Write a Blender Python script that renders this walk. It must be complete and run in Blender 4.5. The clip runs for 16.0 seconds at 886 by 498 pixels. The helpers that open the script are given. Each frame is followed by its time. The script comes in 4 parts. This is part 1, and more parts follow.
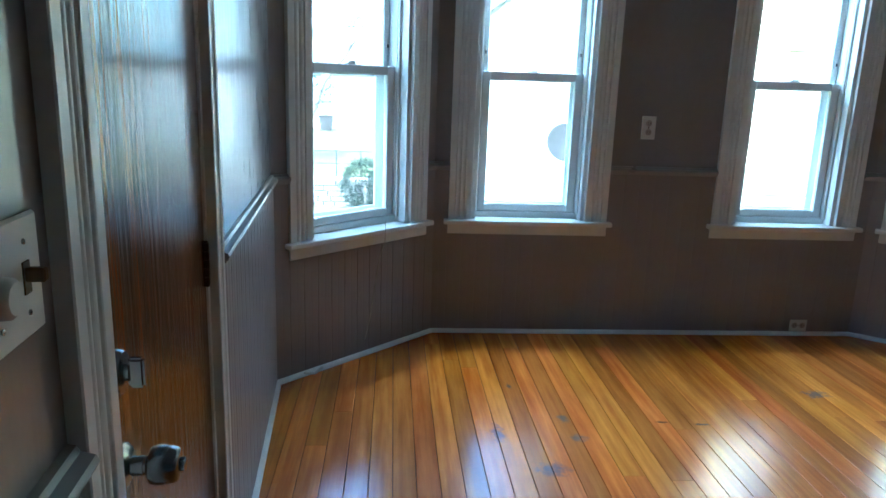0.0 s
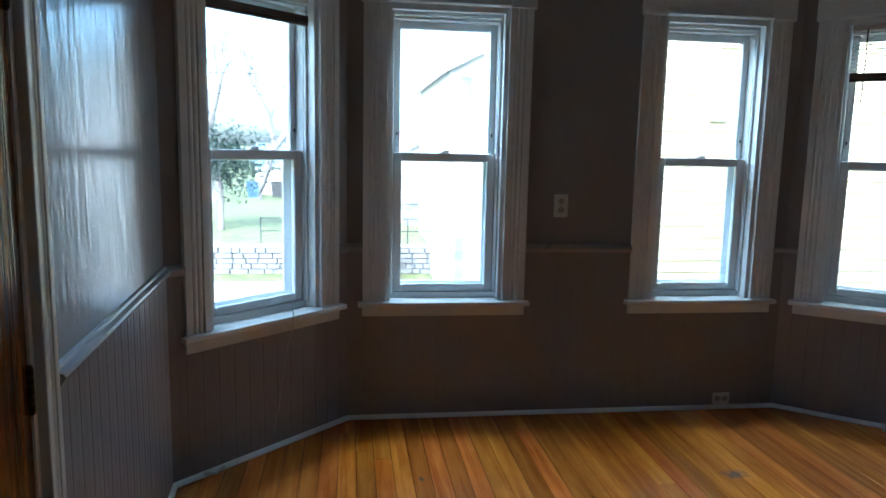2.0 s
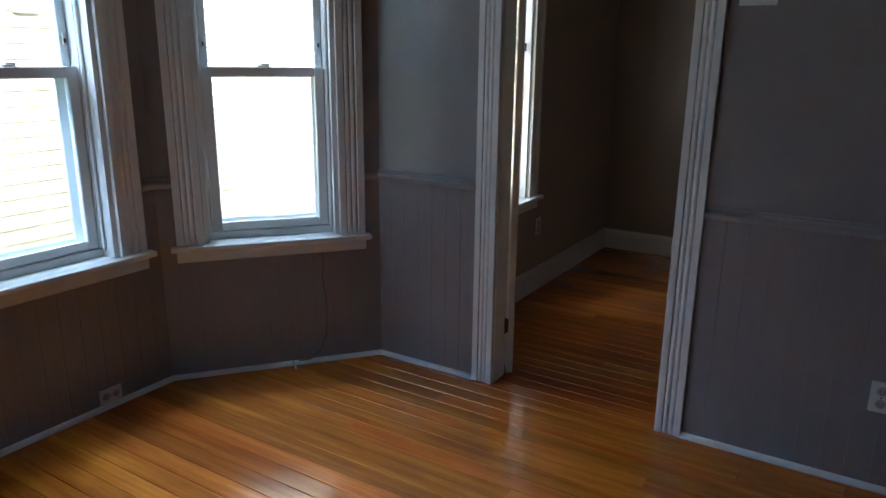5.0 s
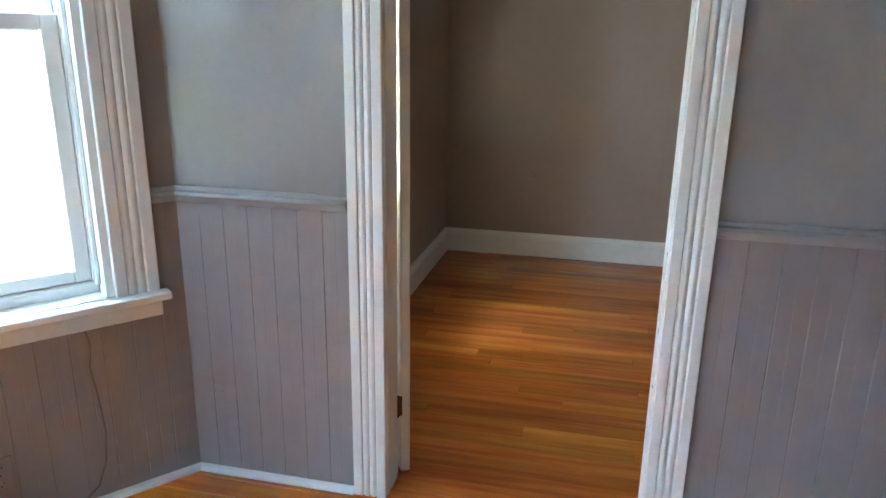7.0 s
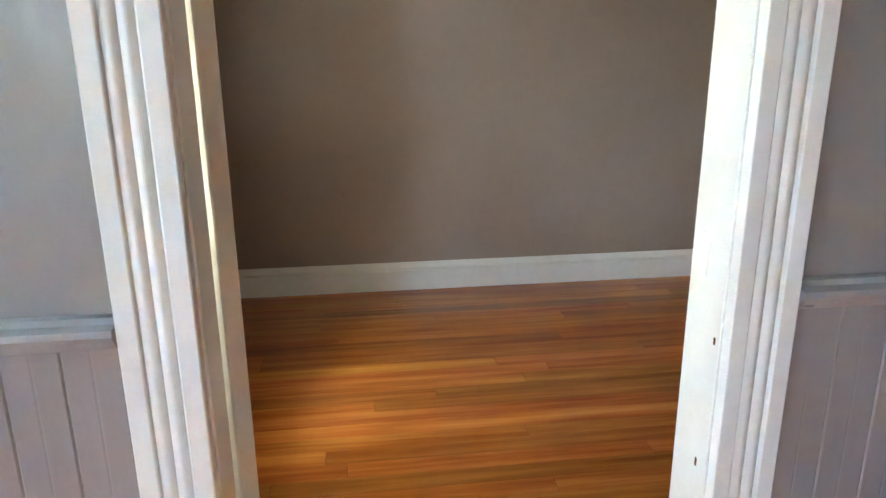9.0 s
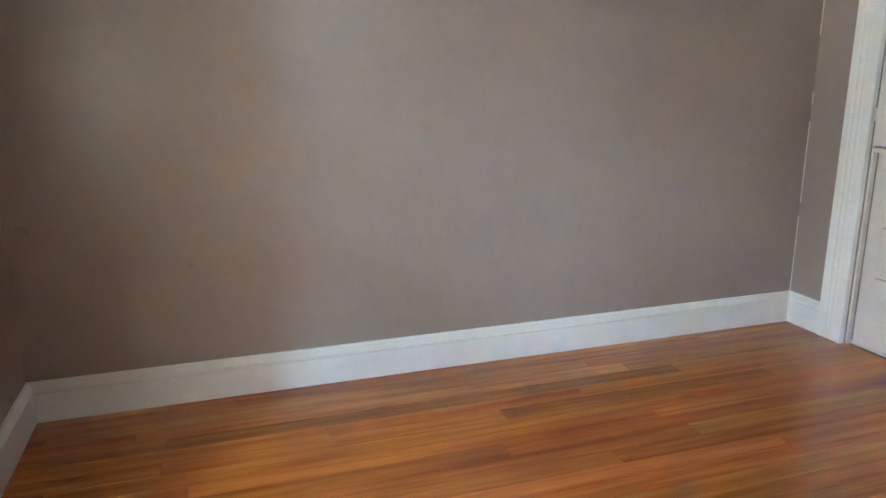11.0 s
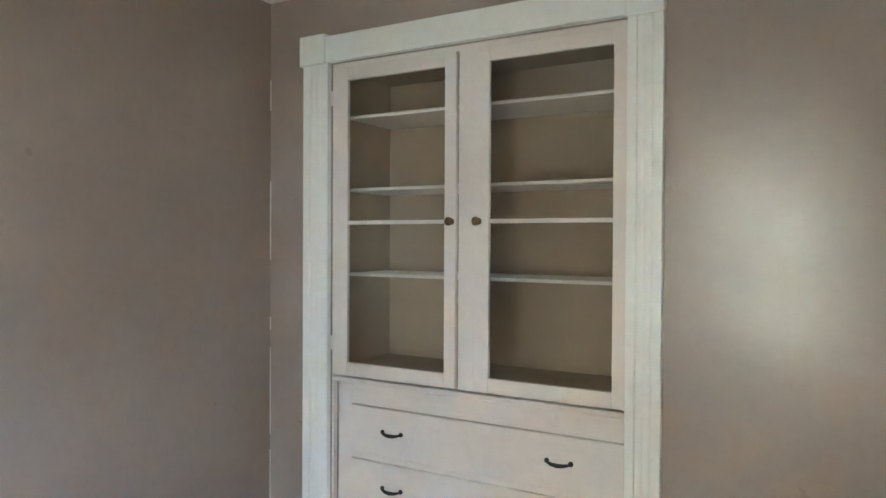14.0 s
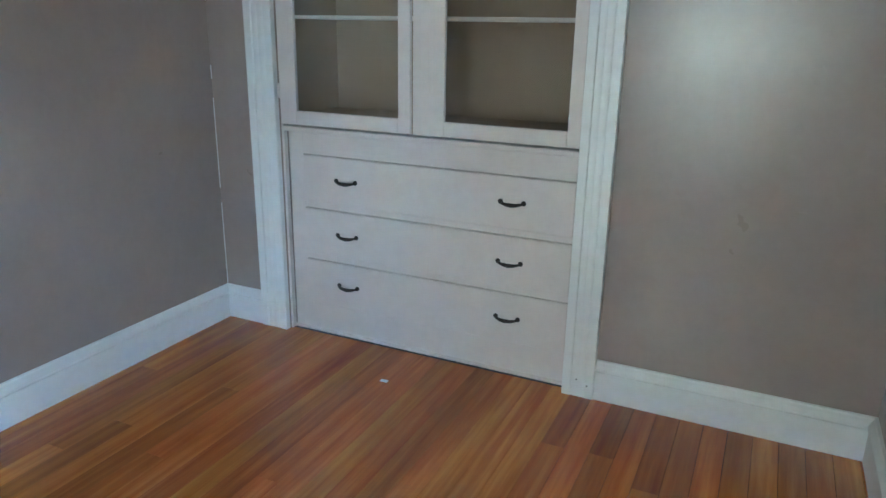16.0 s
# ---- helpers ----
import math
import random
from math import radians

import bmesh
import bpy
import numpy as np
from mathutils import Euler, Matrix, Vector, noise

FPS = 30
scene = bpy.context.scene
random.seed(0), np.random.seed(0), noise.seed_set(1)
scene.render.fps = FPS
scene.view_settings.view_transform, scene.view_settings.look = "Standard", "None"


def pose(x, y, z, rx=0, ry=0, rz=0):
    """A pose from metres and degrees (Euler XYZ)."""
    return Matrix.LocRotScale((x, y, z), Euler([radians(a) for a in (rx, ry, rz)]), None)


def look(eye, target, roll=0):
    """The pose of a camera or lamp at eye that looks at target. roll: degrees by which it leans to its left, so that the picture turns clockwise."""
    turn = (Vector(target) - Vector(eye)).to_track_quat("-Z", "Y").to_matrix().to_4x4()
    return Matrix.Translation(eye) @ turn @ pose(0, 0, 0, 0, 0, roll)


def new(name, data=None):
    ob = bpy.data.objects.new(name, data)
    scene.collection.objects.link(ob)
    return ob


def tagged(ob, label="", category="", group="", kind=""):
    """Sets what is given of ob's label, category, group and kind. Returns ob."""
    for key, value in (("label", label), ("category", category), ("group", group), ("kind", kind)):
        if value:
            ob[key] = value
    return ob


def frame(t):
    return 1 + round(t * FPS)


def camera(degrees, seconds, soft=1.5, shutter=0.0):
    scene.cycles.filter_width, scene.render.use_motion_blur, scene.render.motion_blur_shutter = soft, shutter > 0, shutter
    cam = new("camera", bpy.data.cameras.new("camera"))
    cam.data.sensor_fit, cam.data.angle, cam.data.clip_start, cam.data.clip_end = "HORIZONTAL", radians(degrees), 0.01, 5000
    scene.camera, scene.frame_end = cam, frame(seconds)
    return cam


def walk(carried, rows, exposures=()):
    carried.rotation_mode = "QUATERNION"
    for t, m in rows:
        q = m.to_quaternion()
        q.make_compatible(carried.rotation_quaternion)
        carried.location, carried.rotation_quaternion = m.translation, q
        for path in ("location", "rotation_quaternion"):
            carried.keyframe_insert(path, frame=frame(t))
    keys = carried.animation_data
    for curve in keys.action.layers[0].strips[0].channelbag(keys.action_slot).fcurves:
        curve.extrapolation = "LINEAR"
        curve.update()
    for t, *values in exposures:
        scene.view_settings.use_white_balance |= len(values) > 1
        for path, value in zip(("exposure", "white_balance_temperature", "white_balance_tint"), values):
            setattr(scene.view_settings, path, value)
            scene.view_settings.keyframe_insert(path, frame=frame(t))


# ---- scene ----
cam = camera(64.5, 16.0)
PATH = [
    (0, (-0.228, -3.792, 1.378), (-0.08, -1.851, 0.92), 2.0),
    (0.5, (-0.12, -3.853, 1.375), (-0.0915, -1.896, 0.976), 2.4),
    (1, (-0.028, -3.91, 1.418), (0.031, -1.94, 1.075), 2.3),
    (1.5, (0.069, -3.883, 1.461), (0.117, -1.909, 1.141), 0.4),
    (2, (0.012, -3.72, 1.478), (0.277, -1.758, 1.195), 1.2),
    (2.5, (0.003, -3.541, 1.536), (0.521, -1.631, 1.245), -1.0),
    (3, (0.082, -3.369, 1.523), (0.771, -1.513, 1.239), -1.0),
    (3.5, (0.264, -3.238, 1.521), (1.142, -1.457, 1.288), 1.0),
    (4, (0.453, -3.194, 1.488), (1.653, -1.616, 1.223), -0.1),
    (4.5, (0.446, -2.917, 1.53), (1.923, -1.66, 1.041), 0.4),
    (5, (0.56, -2.729, 1.5), (2.199, -1.71, 0.976), 0.6),
    (5.2, (0.672, -2.664, 1.498), (2.371, -1.729, 1.012), 0.2),
    (7.3, (1.57, -1.819, 1.39), (3.456, -1.526, 0.792), 0.7),
    (7.5, (1.647, -1.777, 1.392), (3.544, -1.605, 0.783), 0.4),
    (8, (1.831, -1.6, 1.393), (3.738, -1.786, 0.82), -0.3),
    (8.2, (1.922, -1.573, 1.385), (3.836, -1.745, 0.83), -0.7),
    (10.3, (3.06, -1.516, 1.245), (4.932, -1.914, 0.663), 0.1),
    (10.5, (3.138, -1.54, 1.26), (5.006, -1.904, 0.648), -0.2),
    (11, (3.334, -1.591, 1.246), (5.18, -2.19, 0.765), -0.3),
    (11.5, (3.599, -1.679, 1.252), (5.251, -2.692, 0.757), 1.8),
    (12, (3.699, -1.835, 1.321), (5.252, -3.014, 0.878), 2.7),
    (12.5, (3.75, -1.951, 1.346), (5.073, -3.411, 1.001), 0.5),
    (13, (3.789, -1.96, 1.39), (4.853, -3.633, 1.133), 0.8),
    (13.5, (3.766, -1.984, 1.387), (4.77, -3.706, 1.225), 1.4),
    (14, (3.774, -1.98, 1.512), (4.781, -3.708, 1.488), 0.3),
    (14.5, (3.803, -1.911, 1.523), (4.771, -3.657, 1.642), 0.9),
    (15, (3.851, -1.9, 1.494), (4.763, -3.676, 1.376), 1.6),
    (15.5, (3.858, -1.924, 1.413), (4.75, -3.657, 0.962), 1.5),
    (16, (3.838, -1.96, 1.325), (4.643, -3.69, 0.726), 1.0),
]
EXPOSURES = [(0, 4.45, 4350, -11), (1.5, 3.9, 4600, -6), (2.5, 3.4, 4900, -1), (3.5, 2.6, 5000, 4), (4.0, 2.35, 5200, 8), (4.2, 2.4, 5200, 8), (4.6, 3.2, 5150, 7),
             (5.2, 4.0, 4950, 2), (7.3, 5.95, 5200, -3), (8.2, 5.9, 5250, -3), (10.3, 6.8, 5700, 5), (11, 6.8, 4900, -1), (11.5, 6.68, 4650, -3), (12, 6.6, 4550, -3), (13, 6.55, 4600, -5), (14.5, 6.75, 4800, -2), (15, 6.6, 4350, -6), (16, 6.35, 4150, -6)]
walk(cam, [(t, look(e, g, r)) for t, e, g, r in PATH], EXPOSURES)

# ---- light: an overcast winter day ----
SUN_ELEVATION, SUN_TURN = 38.0, 200.0
world = bpy.data.worlds.new("overcast_sky")
scene.world = world
world.use_nodes = True
wn = world.node_tree.nodes
sky = wn.new("ShaderNodeTexSky")
sky.sky_type = "NISHITA"
sky.sun_disc = False
sky.sun_elevation, sky.sun_rotation = radians(SUN_ELEVATION), radians(SUN_TURN)
sky.air_density, sky.dust_density, sky.ozone_density = 1.0, 4.0, 1.0
wn["Background"].inputs["Strength"].default_value = 0.115
world.node_tree.links.new(sky.outputs["Color"], wn["Background"].inputs["Color"])
sun = new("sun", bpy.data.lights.new("sun", "SUN"))
sun.data.energy, sun.data.angle, sun.data.color = 1.0, radians(15), (1.0, 0.96, 0.9)
sa, se = radians(SUN_TURN), radians(SUN_ELEVATION)
sun.matrix_world = look((0, 0, 30), (-math.sin(sa) * math.cos(se), -math.cos(sa) * math.cos(se), 30 - math.sin(se)))

# the sky's light: area lamps under the eaves just outside the bay windows, and in the second room's window opening
def sky_lamp(m, wide, tall, watts, colour=(0.88, 0.95, 1.0)):
    lamp = new("window_skylight", bpy.data.lights.new("window_skylight", "AREA"))
    lamp.data.shape, lamp.data.size, lamp.data.size_y = "RECTANGLE", wide, tall
    lamp.data.energy, lamp.data.color = watts, colour
    lamp.matrix_world = m


for lx, ly, turn, watts in ((-0.364, -0.35, 44.2, 4.0), (0.53, 0.0, 0.0, 4.0), (2.0, 0.0, 0.0, 3.2), (2.92, -0.34, -38.9, 3.6)):
    sky_lamp(pose(lx, ly, 0, 0, 0, turn) @ pose(0, 0.62, 2.62, -28, 0, 0), 0.75, 0.7, watts)
# this one looks on to the yellow house, which warms its light
sky_lamp(pose(4.23, -0.80, 1.42, -90, 0, 0), 0.50, 1.40, 0.42, (1.0, 0.76, 0.50))


# ---- materials ----
def material(name, rough=0.5, metal=0.0):
    m = bpy.data.materials.new(name)
    m.use_nodes = True
    b = m.node_tree.nodes["Principled BSDF"]
    b.inputs["Roughness"].default_value, b.inputs["Metallic"].default_value = rough, metal
    return m, m.node_tree.nodes, m.node_tree.links, b


def noise_node(n, l, vec, scale, detail=4.0, rough=0.55):
    t = n.new("ShaderNodeTexNoise")
    t.inputs["Scale"].default_value, t.inputs["Detail"].default_value, t.inputs["Roughness"].default_value = scale, detail, rough
    if vec is not None:
        l.new(vec, t.inputs["Vector"])
    return t.outputs["Fac"]


def ramp_node(n, l, fac, stops):
    r = n.new("ShaderNodeValToRGB")
    while len(r.color_ramp.elements) < len(stops):
        r.color_ramp.elements.new(0.5)
    for e, (p, c) in zip(r.color_ramp.elements, stops):
        e.position, e.color = p, (*c, 1)
    l.new(fac, r.inputs["Fac"])
    return r.outputs["Color"]


def mapped(n, l, scale=(1, 1, 1), source="Position", spread=0.0):
    """World position, scaled; spread shifts it by each object's random number."""
    g = n.new("ShaderNodeNewGeometry") if source == "Position" else n.new("ShaderNodeTexCoord")
    m = n.new("ShaderNodeMapping")
    m.inputs["Scale"].default_value = scale
    l.new(g.outputs[source], m.inputs["Vector"])
    if spread:
        o = n.new("ShaderNodeObjectInfo")
        k = n.new("ShaderNodeVectorMath")
        k.operation = "SCALE"
        k.inputs[0].default_value = (1.0, 1.7, 0.6)
        mul = n.new("ShaderNodeMath")
        mul.operation = "MULTIPLY"
        mul.inputs[1].default_value = spread
        l.new(o.outputs["Random"], mul.inputs[0])
        l.new(mul.outputs[0], k.inputs["Scale"])
        l.new(k.outputs[0], m.inputs["Location"])
    return m.outputs["Vector"]


def bump_node(n, l, b, height, strength, distance=0.01):
    k = n.new("ShaderNodeBump")
    k.inputs["Strength"].default_value, k.inputs["Distance"].default_value = strength, distance
    l.new(height, k.inputs["Height"])
    l.new(k.outputs["Normal"], b.inputs["Normal"])
    return k


def mix_node(n, l, fac, a, c, mode="MIX"):
    x = n.new("ShaderNodeMix")
    x.data_type, x.blend_type = "RGBA", mode
    for sock, v in ((x.inputs["Factor"], fac), (x.inputs[6], a), (x.inputs[7], c)):
        if isinstance(v, (int, float)):
            sock.default_value = v
        elif isinstance(v, tuple):
            sock.default_value = (*v, 1)
        else:
            l.new(v, sock)
    return x.outputs[2]


def value_ramp(n, l, fac, a, c):
    m = n.new("ShaderNodeMapRange")
    m.inputs["To Min"].default_value, m.inputs["To Max"].default_value = a, c
    l.new(fac, m.inputs["Value"])
    return m.outputs["Result"]


def paint(name, colour, rough=0.35, spread=0.06, relief=0.25, run=False, ridge=55.0, drawn=0.16):
    """Old brushed paint: broad unevenness, small nicks, soft roller relief."""
    m, n, l, b = material(name, rough)
    p = mapped(n, l)
    broad = noise_node(n, l, p, 1.7, 5)
    lo, hi = tuple(c * (1 - spread) for c in colour), tuple(min(1, c * (1 + spread)) for c in colour)
    col = ramp_node(n, l, broad, [(0.3, lo), (0.7, hi)])
    small = ramp_node(n, l, noise_node(n, l, p, 19, 5, 0.7), [(0.3, (0.94, 0.93, 0.92)), (0.6, (1, 1, 1))])
    l.new(mix_node(n, l, 0.8, col, small, "MULTIPLY"), b.inputs["Base Color"])
    l.new(value_ramp(n, l, noise_node(n, l, p, 6, 3), rough * 0.8, min(1, rough * 1.35)), b.inputs["Roughness"])
    if run:
        fine = noise_node(n, l, mapped(n, l, (1, 1, drawn)), ridge * 0.8, 2)
        wavy = noise_node(n, l, mapped(n, l, (3, 3, 0.7 + drawn)), 5, 2)
        add = n.new("ShaderNodeMath")
        add.operation = "MULTIPLY_ADD"
        add.inputs[1].default_value = 6.0
        l.new(wavy, add.inputs[0])
        l.new(fine, add.inputs[2])
        bump_node(n, l, b, add.outputs[0], relief, 0.0025)
    return m


def wood(name, dark, light, rough, axis=1, spread=40.0, grain=1.0, coat=0.0, relief=0.1, vary=0.35, stains=(), grime=0.74):
    """Grain along one axis, each board with a tone of its own."""
    m, n, l, b = material(name, rough)
    sc = [26.0, 26.0, 26.0]
    sc[axis] = 1.3
    p = mapped(n, l, tuple(sc), "Position", spread)
    g1 = noise_node(n, l, p, 1.0 * grain, 6, 0.6)
    sc2 = [70.0, 70.0, 70.0]
    sc2[axis] = 2.0
    p2 = mapped(n, l, tuple(sc2), "Position", spread)
    g2 = noise_node(n, l, p2, 1.0 * grain, 3, 0.6)
    col = ramp_node(n, l, g1, [(0.3, dark), (0.5, tuple((a + c) / 2 for a, c in zip(dark, light))), (0.68, light)])
    col = mix_node(n, l, 0.22, col, ramp_node(n, l, g2, [(0.35, (0.55, 0.5, 0.45)), (0.6, (1, 1, 1))]), "MULTIPLY")
    o = n.new("ShaderNodeObjectInfo")
    hue = n.new("ShaderNodeHueSaturation")
    l.new(value_ramp(n, l, o.outputs["Random"], 1 - vary, 1 + vary), hue.inputs["Value"])
    l.new(value_ramp(n, l, noise_node(n, l, mapped(n, l, (1, 1, 1)), 0.9, 3), 0.94, 1.06), hue.inputs["Saturation"])
    second = n.new("ShaderNodeMath")
    second.operation = "FRACT"
    third = n.new("ShaderNodeMath")
    third.operation = "MULTIPLY"
    third.inputs[1].default_value = 17.3
    l.new(o.outputs["Random"], third.inputs[0])
    l.new(third.outputs[0], second.inputs[0])
    l.new(value_ramp(n, l, second.outputs[0], 0.493, 0.508), hue.inputs["Hue"])
    l.new(col, hue.inputs["Color"])
    wear = noise_node(n, l, mapped(n, l, (2.5, 0.5, 1)), 2.3, 7, 0.65)
    base = hue.outputs["Color"]
    for cx, cy, wx, wy, tone in stains:
        v = mapped(n, l, (1 / wx, 1 / wy, 0.0))
        v.node.inputs["Location"].default_value = (-cx / wx, -cy / wy, 0)
        ln = n.new("ShaderNodeVectorMath")
        ln.operation = "LENGTH"
        l.new(v, ln.inputs[0])
        ragged = n.new("ShaderNodeMath")
        ragged.operation = "MULTIPLY_ADD"
        ragged.inputs[1].default_value = 1.15
        l.new(noise_node(n, l, mapped(n, l), 28, 4, 0.7), ragged.inputs[0])
        l.new(ln.outputs["Value"], ragged.inputs[2])
        mask = ramp_node(n, l, ragged.outputs[0], [(0.72, (0.8, 0.8, 0.8)), (1.0, (0, 0, 0))])
        base = mix_node(n, l, mask, base, tone)
    l.new(mix_node(n, l, 0.9, base, ramp_node(n, l, wear, [(0.28, (grime, grime * 0.92, grime * 0.87)), (0.62, (1, 1, 1))]), "MULTIPLY"), b.inputs["Base Color"])
    l.new(value_ramp(n, l, noise_node(n, l, mapped(n, l, (1.6, 0.8, 1)), 3.1, 6, 0.7), rough * 0.75, rough * 1.05), b.inputs["Roughness"])
    b.inputs["Coat Weight"].default_value, b.inputs["Coat Roughness"].default_value = coat, 0.15
    if relief > 0.3:
        bump_node(n, l, b, g2, relief, 0.004)
    return m


def plain(name, colour, rough=0.5, metal=0.0, spread=0.12, scale=12.0, relief=0.1):
    m, n, l, b = material(name, rough, metal)
    p = mapped(n, l)
    f = noise_node(n, l, p, scale, 5, 0.6)
    l.new(ramp_node(n, l, f, [(0.3, tuple(c * (1 - spread) for c in colour)), (0.7, tuple(min(1, c * (1 + spread)) for c in colour))]), b.inputs["Base Color"])
    l.new(value_ramp(n, l, noise_node(n, l, p, scale * 3, 4), rough * 0.75, min(1, rough * 1.3)), b.inputs["Roughness"])
    return m


def glass_material(name, tint=(1, 1, 1)):
    m, n, l, b = material(name, 0.02)
    b.inputs["Base Color"].default_value = (*tint, 1)
    b.inputs["Transmission Weight"].default_value, b.inputs["IOR"].default_value = 1.0, 1.45
    return m


TRIM = paint("white_trim_paint", (0.80, 0.82, 0.81), 0.32, 0.05, 0.2)
VINYL = plain("white_vinyl", (0.76, 0.78, 0.78), 0.35, 0, 0.03, 9, 0.03)
WALL_A = paint("grey_plaster_paint", (0.31, 0.298, 0.296), 0.20, 0.06, 0.24, True)
WAINSCOT = paint("mauve_grey_board_paint", (0.295, 0.276, 0.282), 0.3, 0.07, 0.2, True)
RAIL_PAINT = paint("grey_rail_paint", (0.33, 0.315, 0.315), 0.28, 0.06)
WALL_B = paint("taupe_plaster_paint", (0.335, 0.283, 0.250), 0.29, 0.05, 0.2, True, 22.0, 0.7)
CEILING = paint("ceiling_paint", (0.72, 0.72, 0.68), 0.7, 0.04, 0.3)
# front room's unseen ceiling: darkened so less light bounces on to the walls
CEILING_A = paint("low_bounce_ceiling", (0.36, 0.34, 0.335), 0.7, 0.05, 0.3)
CABINET = paint("cream_cabinet_paint", (0.70, 0.655, 0.625), 0.38, 0.05, 0.25)
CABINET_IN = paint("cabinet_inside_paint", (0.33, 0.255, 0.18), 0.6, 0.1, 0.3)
FLOOR_A = wood("varnished_pine_boards", (0.45, 0.113, 0.011), (0.76, 0.268, 0.035), 0.24, 1, 40, 1.0, 0.5, 0.05, 0.24, (
    (0.94, -1.11, 0.10, 0.028, (0.05, 0.03, 0.02)), (1.12, -1.13, 0.12, 0.028, (0.05, 0.03, 0.025)), (1.80, -0.83, 0.17, 0.12, (0.15, 0.12, 0.12)),
    (0.337, -0.75, 0.035, 0.09, (0.10, 0.07, 0.06)), (0.22, -1.20, 0.07, 0.20, (0.13, 0.10, 0.09)), (0.545, -1.24, 0.09, 0.08, (0.16, 0.13, 0.12)), (0.52, -1.08, 0.06, 0.12, (0.16, 0.12, 0.10)),
    (0.38, -1.48, 0.17, 0.13, (0.12, 0.09, 0.08))), 0.55)
FLOOR_B = wood("varnished_red_pine_boards", (0.30, 0.074, 0.008), (0.52, 0.197, 0.029), 0.24, 1, 40, 1.0, 0.3, 0.05, 0.27)
VENEER = wood("oak_veneer", (0.085, 0.024, 0.004), (0.27, 0.088, 0.013), 0.19, 2, 0, 1.0, 0.0, 0.45, 0.02)
SUBFLOOR = plain("dark_joint", (0.03, 0.015, 0.008), 0.9)
STEEL = plain("brushed_steel", (0.32, 0.32, 0.31), 0.24, 1.0, 0.1, 20, 0.05)
BRONZE = plain("dark_bronze", (0.035, 0.03, 0.028), 0.38, 0.8, 0.3, 40, 0.05)
BRASS = plain("old_brass", (0.12, 0.08, 0.04), 0.4, 1.0, 0.25, 40, 0.05)
PLATE = plain("ivory_plastic", (0.74, 0.74, 0.69), 0.4, 0, 0.04, 9, 0.02)
BLACK = plain("black_slot", (0.015, 0.015, 0.015), 0.6)
BLIND = plain("blind_slat_vinyl", (0.70, 0.69, 0.64), 0.45, 0, 0.05, 9, 0.02)
BLIND_RAIL = plain("brown_blind_rail", (0.10, 0.06, 0.045), 0.5)
CORD = plain("brown_cord", (0.19, 0.16, 0.15), 0.6)
CORD_W = plain("white_cord", (0.6, 0.58, 0.55), 0.6)
GLASS = glass_material("window_glass")
CAB_GLASS = glass_material("cabinet_glass", (0.96, 0.98, 0.97))


# ---- mesh helpers ----
def add_box(bm, x0, x1, y0, y1, z0, z1):
    v = [bm.verts.new((x, y, z)) for z in (z0, z1) for y in (y0, y1) for x in (x0, x1)]
    for f in ((0, 2, 3, 1), (4, 5, 7, 6), (0, 1, 5, 4), (2, 6, 7, 3), (0, 4, 6, 2), (1, 3, 7, 5)):
        bm.faces.new([v[i] for i in f])


def boxes(*rows, bevel=0.0, segments=1):
    bm = bmesh.new()
    for r in rows:
        add_box(bm, *r)
    if bevel:
        bmesh.ops.bevel(bm, geom=bm.edges[:], offset=bevel, segments=segments, affect="EDGES", clamp_overlap=True)
    return bm


def profile(pts, a, c, axis="x"):
    """A closed outline drawn out from a to c. axis x: outline in (y, z); y: in (x, z); z: in (x, y)."""
    bm = bmesh.new()
    ends = []
    for d in (a, c):
        ring = []
        for u, w in pts:
            ring.append(bm.verts.new({"x": (d, u, w), "y": (u, d, w), "z": (u, w, d)}[axis]))
        ends.append(ring)
    bm.faces.new(ends[0])
    bm.faces.new(ends[1][::-1])
    k = len(pts)
    for i in range(k):
        j = (i + 1) % k
        bm.faces.new((ends[0][i], ends[1][i], ends[1][j], ends[0][j]))
    bmesh.ops.recalc_face_normals(bm, faces=bm.faces[:])
    return bm


def lathe(pts, steps=20):
    """Turns (radius, height) pairs round z."""
    bm = bmesh.new()
    rings = []
    for r, h in pts:
        rings.append([bm.verts.new((max(r, 1e-4) * math.cos(2 * math.pi * i / steps), max(r, 1e-4) * math.sin(2 * math.pi * i / steps), h)) for i in range(steps)])
    for a, c in zip(rings, rings[1:]):
        for i in range(steps):
            bm.faces.new((a[i], a[(i + 1) % steps], c[(i + 1) % steps], c[i]))
    bm.faces.new(rings[0][::-1])
    bm.faces.new(rings[-1])
    bmesh.ops.recalc_face_normals(bm, faces=bm.faces[:])
    return bm


def tube(points, radius, sides=8):
    bm = bmesh.new()
    rings = []
    pts = [Vector(p) for p in points]
    for i, p in enumerate(pts):
        d = (pts[min(i + 1, len(pts) - 1)] - pts[max(i - 1, 0)]).normalized()
        u = d.orthogonal().normalized() if abs(d.z) > 0.95 else d.cross(Vector((0, 0, 1))).normalized()
        w = d.cross(u)
        rr = radius[i] if isinstance(radius, (list, tuple)) else radius
        rings.append([bm.verts.new(p + rr * (math.cos(2 * math.pi * k / sides) * u + math.sin(2 * math.pi * k / sides) * w)) for k in range(sides)])
    for a, c in zip(rings, rings[1:]):
        for k in range(sides):
            bm.faces.new((a[k], a[(k + 1) % sides], c[(k + 1) % sides], c[k]))
    bm.faces.new(rings[0][::-1])
    bm.faces.new(rings[-1])
    bmesh.ops.recalc_face_normals(bm, faces=bm.faces[:])
    return bm


def place(bm, m):
    bmesh.ops.transform(bm, matrix=m, verts=bm.verts[:])
    return bm


